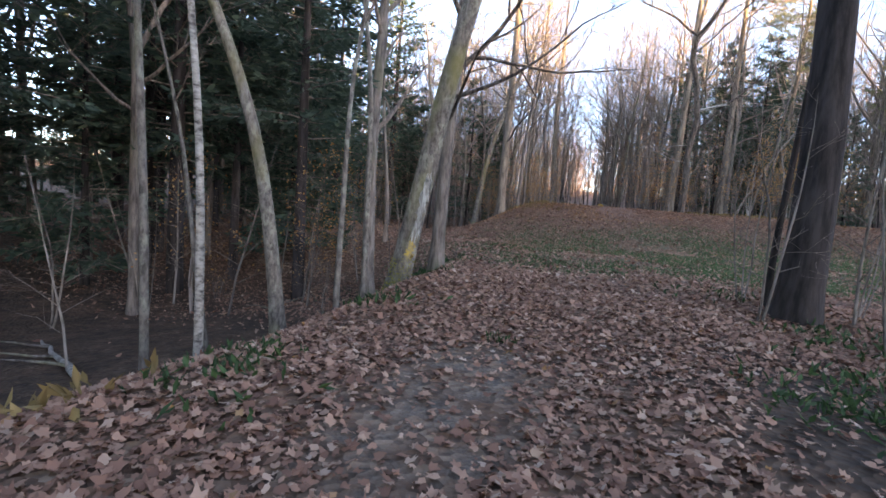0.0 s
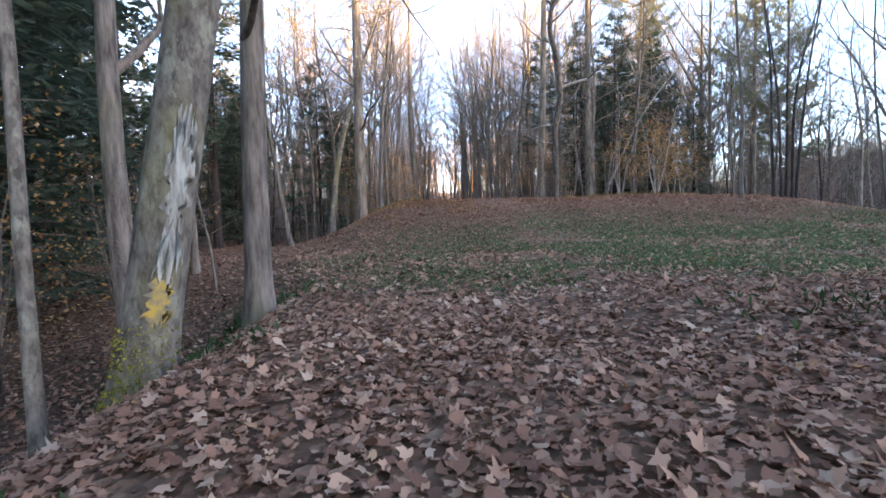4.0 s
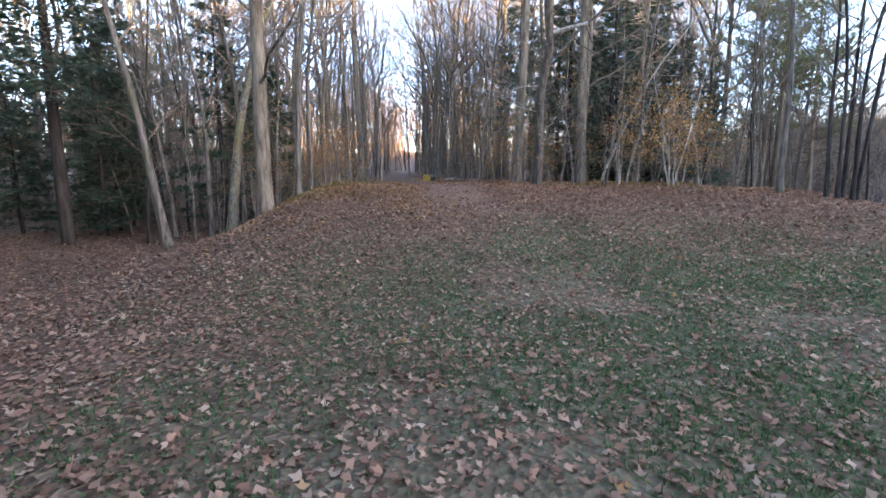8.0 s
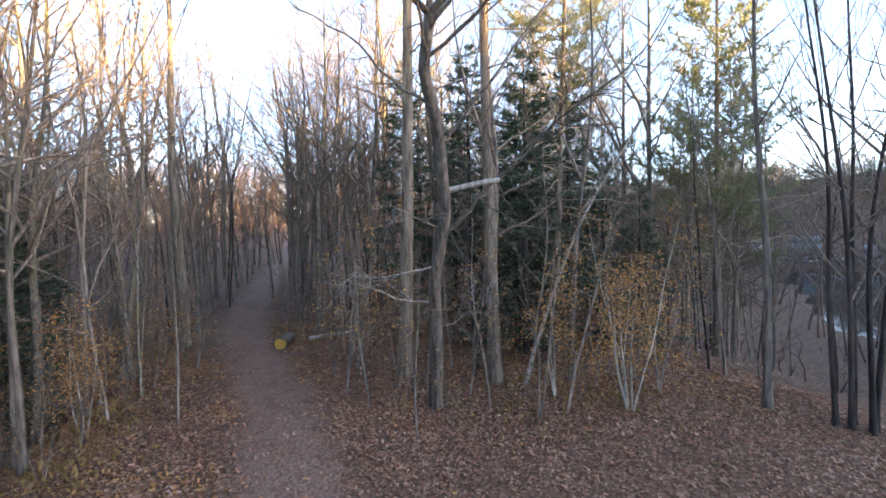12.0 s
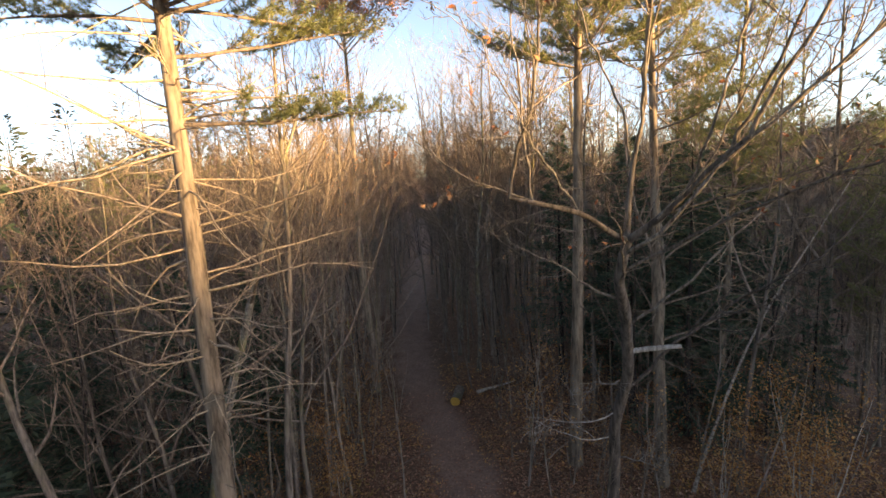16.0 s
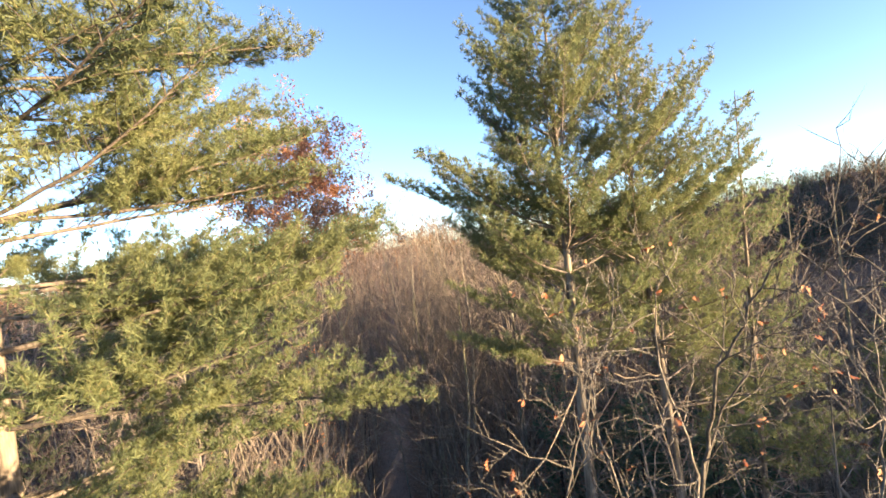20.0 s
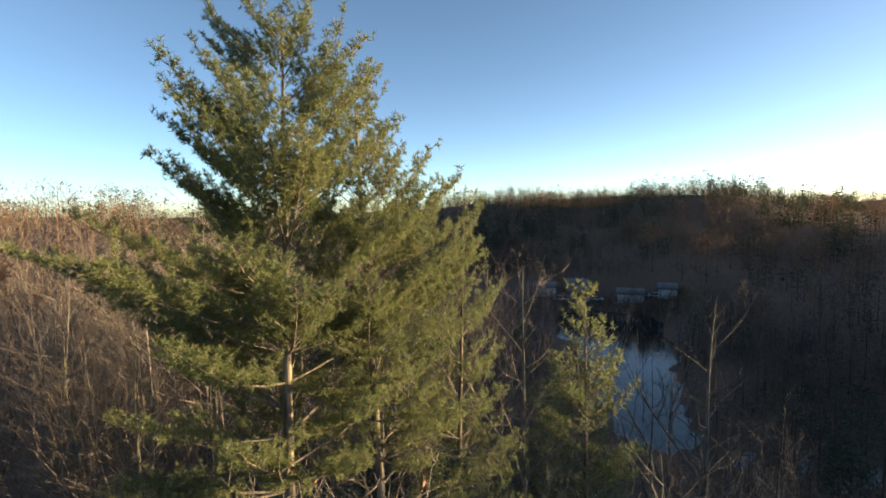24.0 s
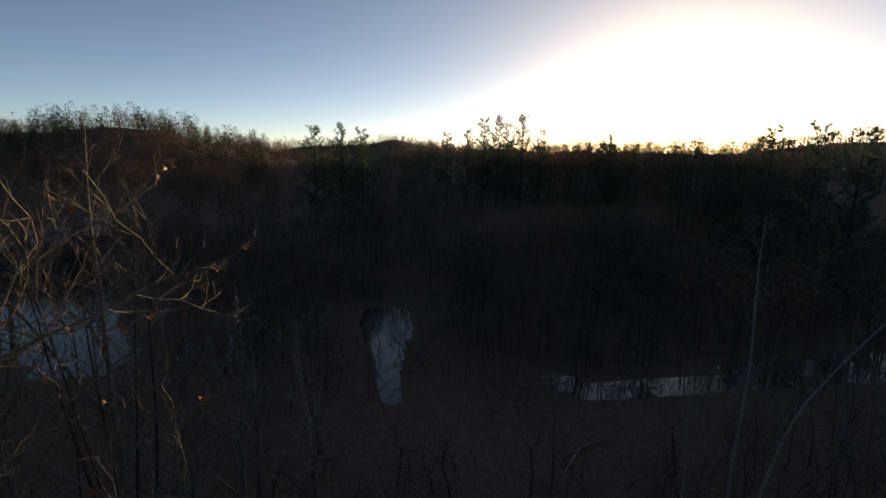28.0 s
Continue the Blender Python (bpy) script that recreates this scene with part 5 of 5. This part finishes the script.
sow("understorey_tree", 20, (2.5, 21, 34.2, 48), 0.8, UNDER, "slender understorey tree with fine low twigs", "understorey trees", (0.6, 1.15))
sow("beech_sapling", 8, (4, 18, 34, 40), 0.6, SAP[2:4], "young beech holding dry orange-brown leaves", "young beeches", (0.5, 1.0), "sapling")
sow("understorey_tree", 14, (-6.5, -4.0, 33.5, 60), 0.7, UNDER, "slender understorey tree with fine low twigs", "understorey trees", (0.9, 1.4))
sow("bare_tree", 20, (18, 33, 31, 50), 1.2, BARE, "bare tree behind the mound above the slope", "bare trees on the slope", (0.6, 0.85))
sow("understorey_tree", 18, (17.6, 31, 31, 48), 0.9, UNDER, "slender understorey tree with fine low twigs", "understorey trees", (0.7, 1.2))
for k, (x, y, s) in enumerate([(2.35, 8.9, 0.8), (2.3, 7.9, 0.7), (3.6, 8.2, 0.7), (3.9, 8.9, 0.8), (3.3, 6.6, 0.55), (4.4, 7.2, 0.7), (4.0, 10.2, 0.9), (-5.2, 11.2, 0.6), (-5.0, 14.5, 0.6), (-4.6, 7.2, 0.4)]):
    place_tree("sapling", "thin dark stem growing beside the thick trunk" if x > 0 else "thin bare sapling at the gully edge", SAP[(0, 1, 4)[k % 3]], x, y, k * 70, s, "sapling", "saplings")


# Unseen trees behind the start, added to cut the sky's light on the foreground.
for k in range(24):
    x, y = rngw.uniform(-20, 16), rngw.uniform(-24, -3.5)
    if abs(x) < 2.2 and y > -9:
        continue
    if k % 3 and x < 3:
        place_tree("hemlock_tree", "unseen hemlock added behind the path's start to block sky light", HEMS[k % 3], x, y, k * 77, 1.2, "tree", "hemlocks behind the start")
    else:
        place_tree("woodland_tree", "unseen bare tree added behind the path's start to block sky light", BARE[k % 8], x, y, k * 77, 1.0, "tree", "bare trees behind the start")


# ---- far woods ----
def bare_patch(seed, n=11, size=15.0, h=17.0, leaders=3, twigs=3):
    """A piece of far woodland: many thin forking bare trees in one mesh."""
    rng = np.random.default_rng(seed)
    g = Geo()
    thick = min(1.0, h / 10)
    for k in range(n):
        x, y, hh = rng.uniform(-size / 2, size / 2), rng.uniform(-size / 2, size / 2), h * rng.uniform(0.7, 1.15)
        fork = rng.uniform(0.3, 0.55)
        p, d = path_points((x, y, -1.5), (rng.normal(0, 0.09), rng.normal(0, 0.09), 1), hh * fork + 1.5, 3, rng, 0.1, 0.09)
        r = 0.11 * thick * rng.uniform(0.55, 1.3)
        g.tube(p, r * np.array([1, 0.9, 0.75, 0.65]), 4)
        S, D = [p[1 + i % 3] for i in range(4)], [(rng.normal(), rng.normal(), 0.5) for i in range(4)]
        for q in range(leaders):
            az = rng.uniform(0, 6.28)
            b_, e = path_points(p[-1], d + np.array([math.cos(az), math.sin(az), 0.2]) * rng.uniform(0.25, 0.75), hh * (1 - fork) * rng.uniform(0.7, 1.1), 3, rng, 0.4, 0.2)
            g.tube(b_, r * np.array([0.6, 0.45, 0.28, 0.1]), 3)
            for w in range(7):
                f = rng.uniform(0.1, 2.99)
                i = int(f)
                S.append(b_[i] + (b_[i + 1] - b_[i]) * (f - i))
                D.append(unit(b_[i + 1] - b_[i]) * 0.5 + rng.normal(size=3) * 0.65 + [0, 0, 0.2])
        S, D = np.array(S), unit(np.array(D, float))
        L = hh * 0.13
        slivers(g, S, D, L, 0.045 * thick, rng)
        c_ = rng.uniform(0.2, 0.9, (len(S) * twigs, 1))
        S2, D2 = np.repeat(S, twigs, 0), np.repeat(D, twigs, 0)
        slivers(g, S2 + D2 * L * c_, D2 * 0.6 + rng.normal(size=S2.shape) * 0.65 + [0, 0, 0.3], L * 0.55, 0.026 * max(thick, 0.6), rng)
    return g.mesh("woods", M_FARTWIG)


def crown_patch(seed, n, size, h, conifer, mat, m, leaf):
    """A piece of far hillside: tree crowns as loose heaps of leaf sprays over thin trunks."""
    rng = np.random.default_rng(seed)
    g = Geo()
    for k in range(n):
        x, y, hh = rng.uniform(-size / 2, size / 2), rng.uniform(-size / 2, size / 2), h * rng.uniform(0.65, 1.15)
        g.tube([(x, y, -2), (x, y, hh * 0.95)], [0.16, 0.03], 4)
        f = rng.uniform(0.08, 1.0, m)
        rad = (hh * 0.2 * (1 - f) ** 0.7 + 0.3) if conifer else hh * 0.21 * np.sqrt(np.clip(1 - ((f - 0.62) / 0.5) ** 2, 0.02, 1))
        az = rng.uniform(0, 6.28, m)
        q = np.sqrt(rng.random(m)) * rad
        P = np.stack([x + q * np.cos(az), y + q * np.sin(az), f * hh], 1)
        D = np.stack([np.cos(az), np.sin(az), rng.normal(0.2 if conifer else 1.0, 0.35, m)], 1)
        g.add(*shards(P, D, leaf, leaf * (0.26 if conifer else 0.14), rng, 0.2))
    return g.mesh("woods", mat, False)


M_FARCON = foliage("far_conifers", [(0, (0.025, 0.036, 0.024)), (0.7, (0.05, 0.066, 0.04)), (1, (0.085, 0.095, 0.05))], 0.8, 0.2)
M_FARDEC = foliage("far_bare_crowns", [(0, (0.08, 0.056, 0.046)), (0.7, (0.18, 0.12, 0.09)), (1, (0.30, 0.155, 0.075))], 0.9, 0.3)
BP = [bare_patch(600 + k) for k in range(4)]
CP = [crown_patch(620 + k, 6, 14, 20, True, M_FARCON, 420, 0.8) for k in range(2)]
DP = [crown_patch(630 + k, 9, 15, 17, False, M_FARDEC, 130, 1.2) for k in range(2)]
CQ = [crown_patch(640 + k, 7, 18, 18, True, M_FARCON, 100, 1.6) for k in range(2)]
DQ = [crown_patch(650 + k, 8, 18, 16, False, M_FARDEC, 170, 1.15) for k in range(2)]

FQ = [crown_patch(660 + k, 22, 42, 9.5, k % 2 == 0, M_FARCON if k % 2 == 0 else M_FARDEC, 26, 1.7) for k in range(4)]


def woods(me, x, y, label, scale=1.0, z=None, wide=1.0):
    ob = new("far_woods", me)
    ob.matrix_basis = Matrix.Translation((x, y, land1(x, y) if z is None else z)) @ pose(0, 0, 0, 0, 0, rngw.uniform(0, 360)) @ Matrix.Diagonal((scale * wide, scale * wide, scale, 1))
    return tagged(ob, label, "woods", "far woods", "stuff")


for x in np.arange(-80, 75, 13.0):
    for y in np.arange(62, 175, 13.0):
        jx, jy = x + rngw.uniform(-4, 4), y + rngw.uniform(-4, 4)
        if river(np.array([jx]), np.array([jy]))[0] < 1.6 or (abs(jx + 3) < 8 and y < 84):
            continue
        if rngw.random() < 0.12 and abs(jx + 3) > 14:
            woods(CP[rngw.integers(2)], jx, jy, "dark conifers in the far woods", rngw.uniform(0.8, 1.1))
        else:
            woods(BP[rngw.integers(4)], jx, jy, "brown leafless woods", rngw.uniform(0.55, 0.8) if abs(jx + 3) < 8 and y < 128 else rngw.uniform(0.9, 1.2))
for x in np.arange(-90, -24, 14.0):
    for y in np.arange(-20, 62, 14.0):
        woods(BP[rngw.integers(4)] if rngw.random() < 0.55 else CP[rngw.integers(2)], x + rngw.uniform(-4, 4), y + rngw.uniform(-4, 4), "dark woods beyond the gully", rngw.uniform(0.8, 1.1))
# far bank and hills
def hillside(xs, ys, near):
    for x in xs:
        for y in ys:
            jx, jy = x + rngw.uniform(-4, 4), y + rngw.uniform(-4, 4)
            if river(np.array([jx]), np.array([jy]))[0] < 1.6 or (jx < 84 and 12 < jy < 31):
                continue
            az, dist = math.degrees(math.atan2(jx, jy - 22)), math.hypot(jx, jy - 22)
            if (46 < az < 65 and 139 < dist < 158) or (45 < az < 60 and dist < 139) or az < 20 or az > 152 or (dist < 125 or jx < 120) != near:
                continue
            if 46 < az < 65 and near:
                woods(BP[rngw.integers(4)], jx, jy, "leafless woods on the far bank", rngw.uniform(0.35, 0.55))
            elif near and rngw.random() < 0.75:
                woods(BP[rngw.integers(4)], jx + rngw.uniform(-4, 4), jy + rngw.uniform(-4, 4), "leafless woods on the far bank", rngw.uniform(0.4, 0.6))
            con = rngw.random() < (0.4 if not (46 < az < 65) else 0.0)
            me = (CP if con else DP)[rngw.integers(2)] if near else (CQ if con else DQ)[rngw.integers(2)]
            woods(me, jx, jy, "dark wooded hillside across the river", (rngw.uniform(0.26, 0.4) if 46 < az < 65 else rngw.uniform(0.5, 0.72) if jy < -12 else rngw.uniform(0.32, 0.5)) if near else rngw.uniform(0.42, 0.62), None, 1.6)


hillside(np.arange(56, 125, 9.0), np.arange(-90, 115, 9.0), True)
hillside(np.arange(56, 330, 17.0), np.arange(-150, 330, 17.0), False)
for x in np.arange(330, 820, 36.0):
    for y in np.arange(-190, 570, 36.0):
        if x > 420 or y > 30:
            woods(FQ[rngw.integers(4)], x + rngw.uniform(-9, 9), y + rngw.uniform(-9, 9), "far wooded hill", rngw.uniform(0.85, 1.1))
for x in np.arange(-330, 180, 34.0):
    for y in np.arange(175, 560, 34.0):
        woods((DQ if rngw.random() < 0.75 else CQ)[rngw.integers(2)], x + rngw.uniform(-12, 12), y + rngw.uniform(-12, 12), "distant brown woods", rngw.uniform(1.1, 1.5))
for x in np.arange(90, 400, 36.0):
    for y in np.arange(-440, -150, 36.0):
        woods(FQ[rngw.integers(4)], x + rngw.uniform(-9, 9), y + rngw.uniform(-9, 9), "far wooded hill beyond the river bend", rngw.uniform(0.9, 1.2))
for x in np.arange(110, 300, 11.0):
    for y in np.arange(60, 300, 11.0):
        jx, jy = x + rngw.uniform(-4, 4), y + rngw.uniform(-4, 4)
        az, dist = math.degrees(math.atan2(jx, jy - 20)), math.hypot(jx, jy - 20)
        if 40 < az < 78 and 172 < dist < 285:
            woods((CQ if rngw.random() < 0.3 + 0.5 * (dist > 215) else DQ)[rngw.integers(2)], jx, jy, "wooded hill behind the houses across the river", rngw.uniform(0.38, 0.58))
# brush on the slope and the shores
BR = [bare_patch(680 + k, 12, 7.0, 4.2, 3, 2) for k in range(3)]
for x in np.arange(28, 96, 7.4):
    for y in np.arange(-56, 62, 7.4):
        jx, jy = x + rngw.uniform(-3, 3), y + rngw.uniform(-3, 3)
        if river(np.array([jx]), np.array([jy]))[0] > 1.2 and ((jx - 39) / 7) ** 2 + ((jy - 14) / 11) ** 2 > 1 and not (33 < jx < 46 and jy < 9) and not (45 < math.degrees(math.atan2(jx - 1.2, jy - 20.4)) < 61):
            woods(BR[rngw.integers(3)], jx, jy, "bare grey-brown brush on the river slope", rngw.uniform(0.6, 1.1), None, 1.9)
# woods added behind the start, towards the river bend, to block the low sun
for x in np.arange(12, 46, 12.0):
    for y in np.arange(-70, -6, 12.0):
        jx, jy = x + rngw.uniform(-4, 4), y + rngw.uniform(-4, 4)
        if river(np.array([jx]), np.array([jy]))[0] > 1.5:
            woods(BP[rngw.integers(4)], jx, jy, "brown leafless woods added on the river slope to block the sun", rngw.uniform(0.6, 0.8))


# ---- across the river ----
def plain(name, col, rough=0.6, metal=0.0):
    m, nt, b = material(name, rough)
    b.inputs["Metallic"].default_value = metal
    nt.links.new(mix(nt, ramp(nt, noisy(nt, 3, detail=5), [(0.4, (0, 0, 0)), (0.7, (0.5, 0.5, 0.5))]), col, tuple(v * 0.8 for v in col)), b.inputs["Base Color"])
    return m


M_WHITE, M_ROOF, M_GLASS, M_TYRE = plain("white_paint", (0.5, 0.49, 0.47)), plain("grey_roof", (0.16, 0.155, 0.15)), plain("dark_glass", (0.03, 0.035, 0.04), 0.1), plain("tyre_rubber", (0.02, 0.02, 0.02), 0.9)


def box(g, c, size, taper=1.0):
    x, y, z = (v / 2 for v in size)
    V = [(sx * x * (taper if sz > 0 else 1), sy * y * (taper if sz > 0 else 1), sz * z) for sz in (-1, 1) for sx, sy in ((-1, -1), (1, -1), (1, 1), (-1, 1))]
    g.add(np.array(V) + np.array(c), [[0, 3, 2, 1], [4, 5, 6, 7], [0, 1, 5, 4], [1, 2, 6, 5], [2, 3, 7, 6], [3, 0, 4, 7]])


def boxed(name, c, size, mat, parent, taper=1.0, bevel=0.0):
    g = Geo()
    box(g, c, size, taper)
    me = g.mesh(name, mat, False)
    if bevel:
        bm = bmesh.new()
        bm.from_mesh(me)
        bmesh.ops.bevel(bm, geom=bm.edges[:], offset=bevel, segments=2, affect="EDGES")
        bm.to_mesh(me)
        bm.free()
    return part(name, me, parent)


def house(x, y, rz, w, d, h, wall, label):
    ob = thing("house", label, "house", (x, y, land1(x, y)), rz)
    boxed("wall", (0, 0, h / 2), (w, d, h), wall, ob)
    g = Geo()
    g.add([(-w / 2 - 0.3, -d / 2 - 0.4, h), (w / 2 + 0.3, -d / 2 - 0.4, h), (w / 2 + 0.3, d / 2 + 0.4, h), (-w / 2 - 0.3, d / 2 + 0.4, h), (-w / 2 - 0.3, 0, h + d * 0.33), (w / 2 + 0.3, 0, h + d * 0.33)], [[0, 1, 5, 4], [2, 3, 4, 5], [3, 2, 1, 0]])
    g.add([(-w / 2 - 0.3, -d / 2 - 0.4, h), (-w / 2 - 0.3, d / 2 + 0.4, h), (-w / 2 - 0.3, 0, h + d * 0.33), (w / 2 + 0.3, -d / 2 - 0.4, h), (w / 2 + 0.3, d / 2 + 0.4, h), (w / 2 + 0.3, 0, h + d * 0.33)], [[0, 2, 1], [3, 4, 5]])
    part("roof", g.mesh("roof", M_ROOF, False), ob)
    door = boxed("door", (0, -d / 2 - 0.03, 1.05), (0.95, 0.08, 2.1), M_ROOF, ob)
    boxed("handle", (0.36, -d / 2 - 0.1, 1.02), (0.12, 0.06, 0.05), M_WHITE, door)
    for k in (-1, 1):
        cx = k * w * 0.3
        window = boxed("window", (cx, -d / 2 - 0.03, 1.6), (1.1, 0.08, 1.2), M_WHITE, ob)
        for q in (-0.26, 0.26):
            boxed("pane", (cx + q, -d / 2 - 0.075, 1.6), (0.44, 0.02, 1.04), M_GLASS, window)
        boxed("sill", (cx, -d / 2 - 0.09, 0.97), (1.24, 0.16, 0.06), M_WHITE, window)
    return ob


def car(x, y, rz, paint, label):
    ob = thing("car", label, "car", (x, y, land1(x, y) + 0.05), rz, "parked cars across the river")
    boxed("body", (0, 0, 0.62), (4.4, 1.8, 0.62), paint, ob, 0.95, 0.12)
    boxed("cabin", (-0.2, 0, 1.18), (2.5, 1.6, 0.55), M_GLASS, ob, 0.8, 0.08)
    boxed("roof_panel", (-0.2, 0, 1.47), (1.9, 1.3, 0.06), paint, ob, 0.95, 0.02)
    for sx in (-1.35, 1.35):
        for sy in (-0.82, 0.82):
            g = Geo()
            g.tube([(sx, sy - 0.1, 0.32), (sx, sy - 0.09, 0.32), (sx, sy + 0.09, 0.32), (sx, sy + 0.1, 0.32)], [0.02, 0.32, 0.32, 0.02], 12)
            wheel = part("wheel", g.mesh("wheel", M_TYRE), ob)
            side = math.copysign(0.1, sy)
            g = Geo()
            g.tube([(sx, sy + side * 0.9, 0.32), (sx, sy + side * 1.1, 0.32), (sx, sy + side * 1.15, 0.32)], [0.2, 0.19, 0.02], 10)
            part("rim", g.mesh("rim", M_ROOF), wheel)
    return ob


def across(az, dist):
    return 0.6 + dist * math.sin(radians(az)), 19.5 + dist * math.cos(radians(az))


for az, dist, w, wall, lab in [(48.6, 151, 7, M_WHITE, "small white house across the river"), (57.8, 153, 9, M_WHITE, "low white building with a grey roof across the river"), (52.2, 157, 8, plain("teal_siding", (0.25, 0.38, 0.40)), "house with pale teal siding across the river"), (61.5, 152, 6, M_WHITE, "white shed across the river")]:
    house(*across(az, dist), 180 - az, w * 0.8, 5, 2.7, wall, lab)
    for k in range(7):
        woods(BR[k % 3], *across(az + (k % 3 - 1) * 1.7 + rngw.uniform(-0.4, 0.4), dist - 5 - 2.5 * k), "bare brush in front of the houses", rngw.uniform(1.2, 1.7))
for az, dist, col, lab in [(50.2, 150, M_WHITE, "white car parked on the far bank"), (51.2, 150, M_WHITE, "white car parked on the far bank"), (52.6, 151, plain("silver_paint", (0.45, 0.46, 0.47), 0.3, 0.4), "silver car parked on the far bank"), (54.2, 152, M_WHITE, "white car parked on the far bank"), (59.2, 153, plain("blue_paint", (0.05, 0.10, 0.25), 0.3), "dark blue car parked on the far bank"), (60.4, 153, M_WHITE, "white car parked on the far bank")]:
    car(*across(az, dist), -az + rngw.uniform(-12, 12), col, lab)
# Far-bank grass takes the dry yellow in place of sun falling on it.
for az, dist in [(55.5, 146), (57.5, 147), (59.5, 147), (61.5, 146), (63, 145)]:
    x, y = across(az, dist)
    herb_patch(x, y, 700, 3.0, int(az * 10), M_DRY, 0.6, "grass on the far bank, coloured yellow as if sunlit")
# Hemlock needles and dark bark paint these pines as backlit silhouettes.
RIDGE = [[("trunk", q[0]), ("crown", q[1]), ("foliage", q[2])] for q in [pine_tree(510 + k, 15, 0.2, (0.3 * k, 0), 0.1, 4.0, 0.5, 11, False, 15, nlen=0.3, nw=0.045, lush=3.2, top_sharp=0.6, spread=0.12, needle=M_HEMLOCK) for k in range(2)]]
for az, dist, top in [(103.6, 112, 4.3), (105.4, 108, 4.6), (108.2, 106, 4.8), (106.6, 114, 3.9), (110.4, 112, 3.2), (101.8, 116, 3.0), (99.5, 118, 2.6), (84, 118, 3.2), (87, 116, 3.4), (89.5, 120, 2.9), (118, 120, 2.6), (133, 112, 3.2), (137, 116, 3.4), (140, 120, 3.0)]:
    x, y = 2.4 + dist * math.sin(radians(az)), 23.8 + dist * math.cos(radians(az))
    tall = max(7.0, 19.6 + dist * math.tan(radians(top)) - land1(x, y))
    place_tree("white_pine", "tall pine standing above the far bank, coloured dark as a silhouette", RIDGE[int(az) % 2], x, y, az * 37, tall / 15, group="pines on the far bank")

# fallen wood
def fallen(name, label, a, b, r, seed, twigs=3):
    """A fallen branch lying on the land from a to b."""
    rng = np.random.default_rng(seed)
    t = np.linspace(0, 1, 9)
    x = a[0] + (b[0] - a[0]) * t + rng.normal(0, 0.02, 9)
    y = a[1] + (b[1] - a[1]) * t + rng.normal(0, 0.02, 9)
    P = np.stack([x, y, land(x, y) + r * 0.8], 1)
    ob = thing(name, label, "branch", tuple(P[0]), 0)
    g = Geo()
    g.tube(P - P[0], r * (1 - 0.7 * t), 6, 0.05)
    part("stick", g.mesh("stick", M_DEAD if r > 0.05 else M_BARK), ob)
    for k in range(twigs):
        i = rng.integers(2, 7)
        d = unit(np.array([b[1] - a[1], a[0] - b[0], 0.0]) * rng.choice([-1, 1]) + np.array([b[0] - a[0], b[1] - a[1], 0.4]) * 0.7)
        q, _ = path_points(P[i] - P[0], d, np.hypot(b[0] - a[0], b[1] - a[1]) * 0.3, 3, rng, 0.0, 0.1)
        tg_ = Geo()
        tg_.tube(q, np.array([0.5, 0.4, 0.3, 0.15]) * r, 4)
        part("side_twig", tg_.mesh("side_twig", M_BARK), ob)
    return ob


fallen("fallen_stick", "thin dark stick lying on fallen leaves", (0.3, 6.9), (1.1, 6.7), 0.013, 1)
fallen("fallen_stick", "thin dark stick lying on fallen leaves", (1.7, 11.6), (3.6, 13.0), 0.02, 2)
fallen("fallen_stick", "thin stick at the gully edge", (-4.7, 3.5), (-5.6, 4.9), 0.015, 3)
fallen("fallen_branch", "mossy fallen branch in the gully", (-7.4, 5.0), (-10.5, 6.4), 0.07, 4)
fallen("fallen_branch", "fallen dead limb in the gully", (-7.2, 9.5), (-9.4, 12.6), 0.05, 5)
fallen("fallen_branch", "fallen trunk lying under the trees", (1.2, 45.6), (3.6, 46.8), 0.11, 6)
fallen("fallen_branch", "bleached forked branch lying on the river bank", (36.5, 6.2), (33.5, 9.0), 0.10, 7)
fallen("fallen_branch", "bleached forked branch lying on the river bank", (36.5, 6.2), (37.8, 2.6), 0.09, 8)
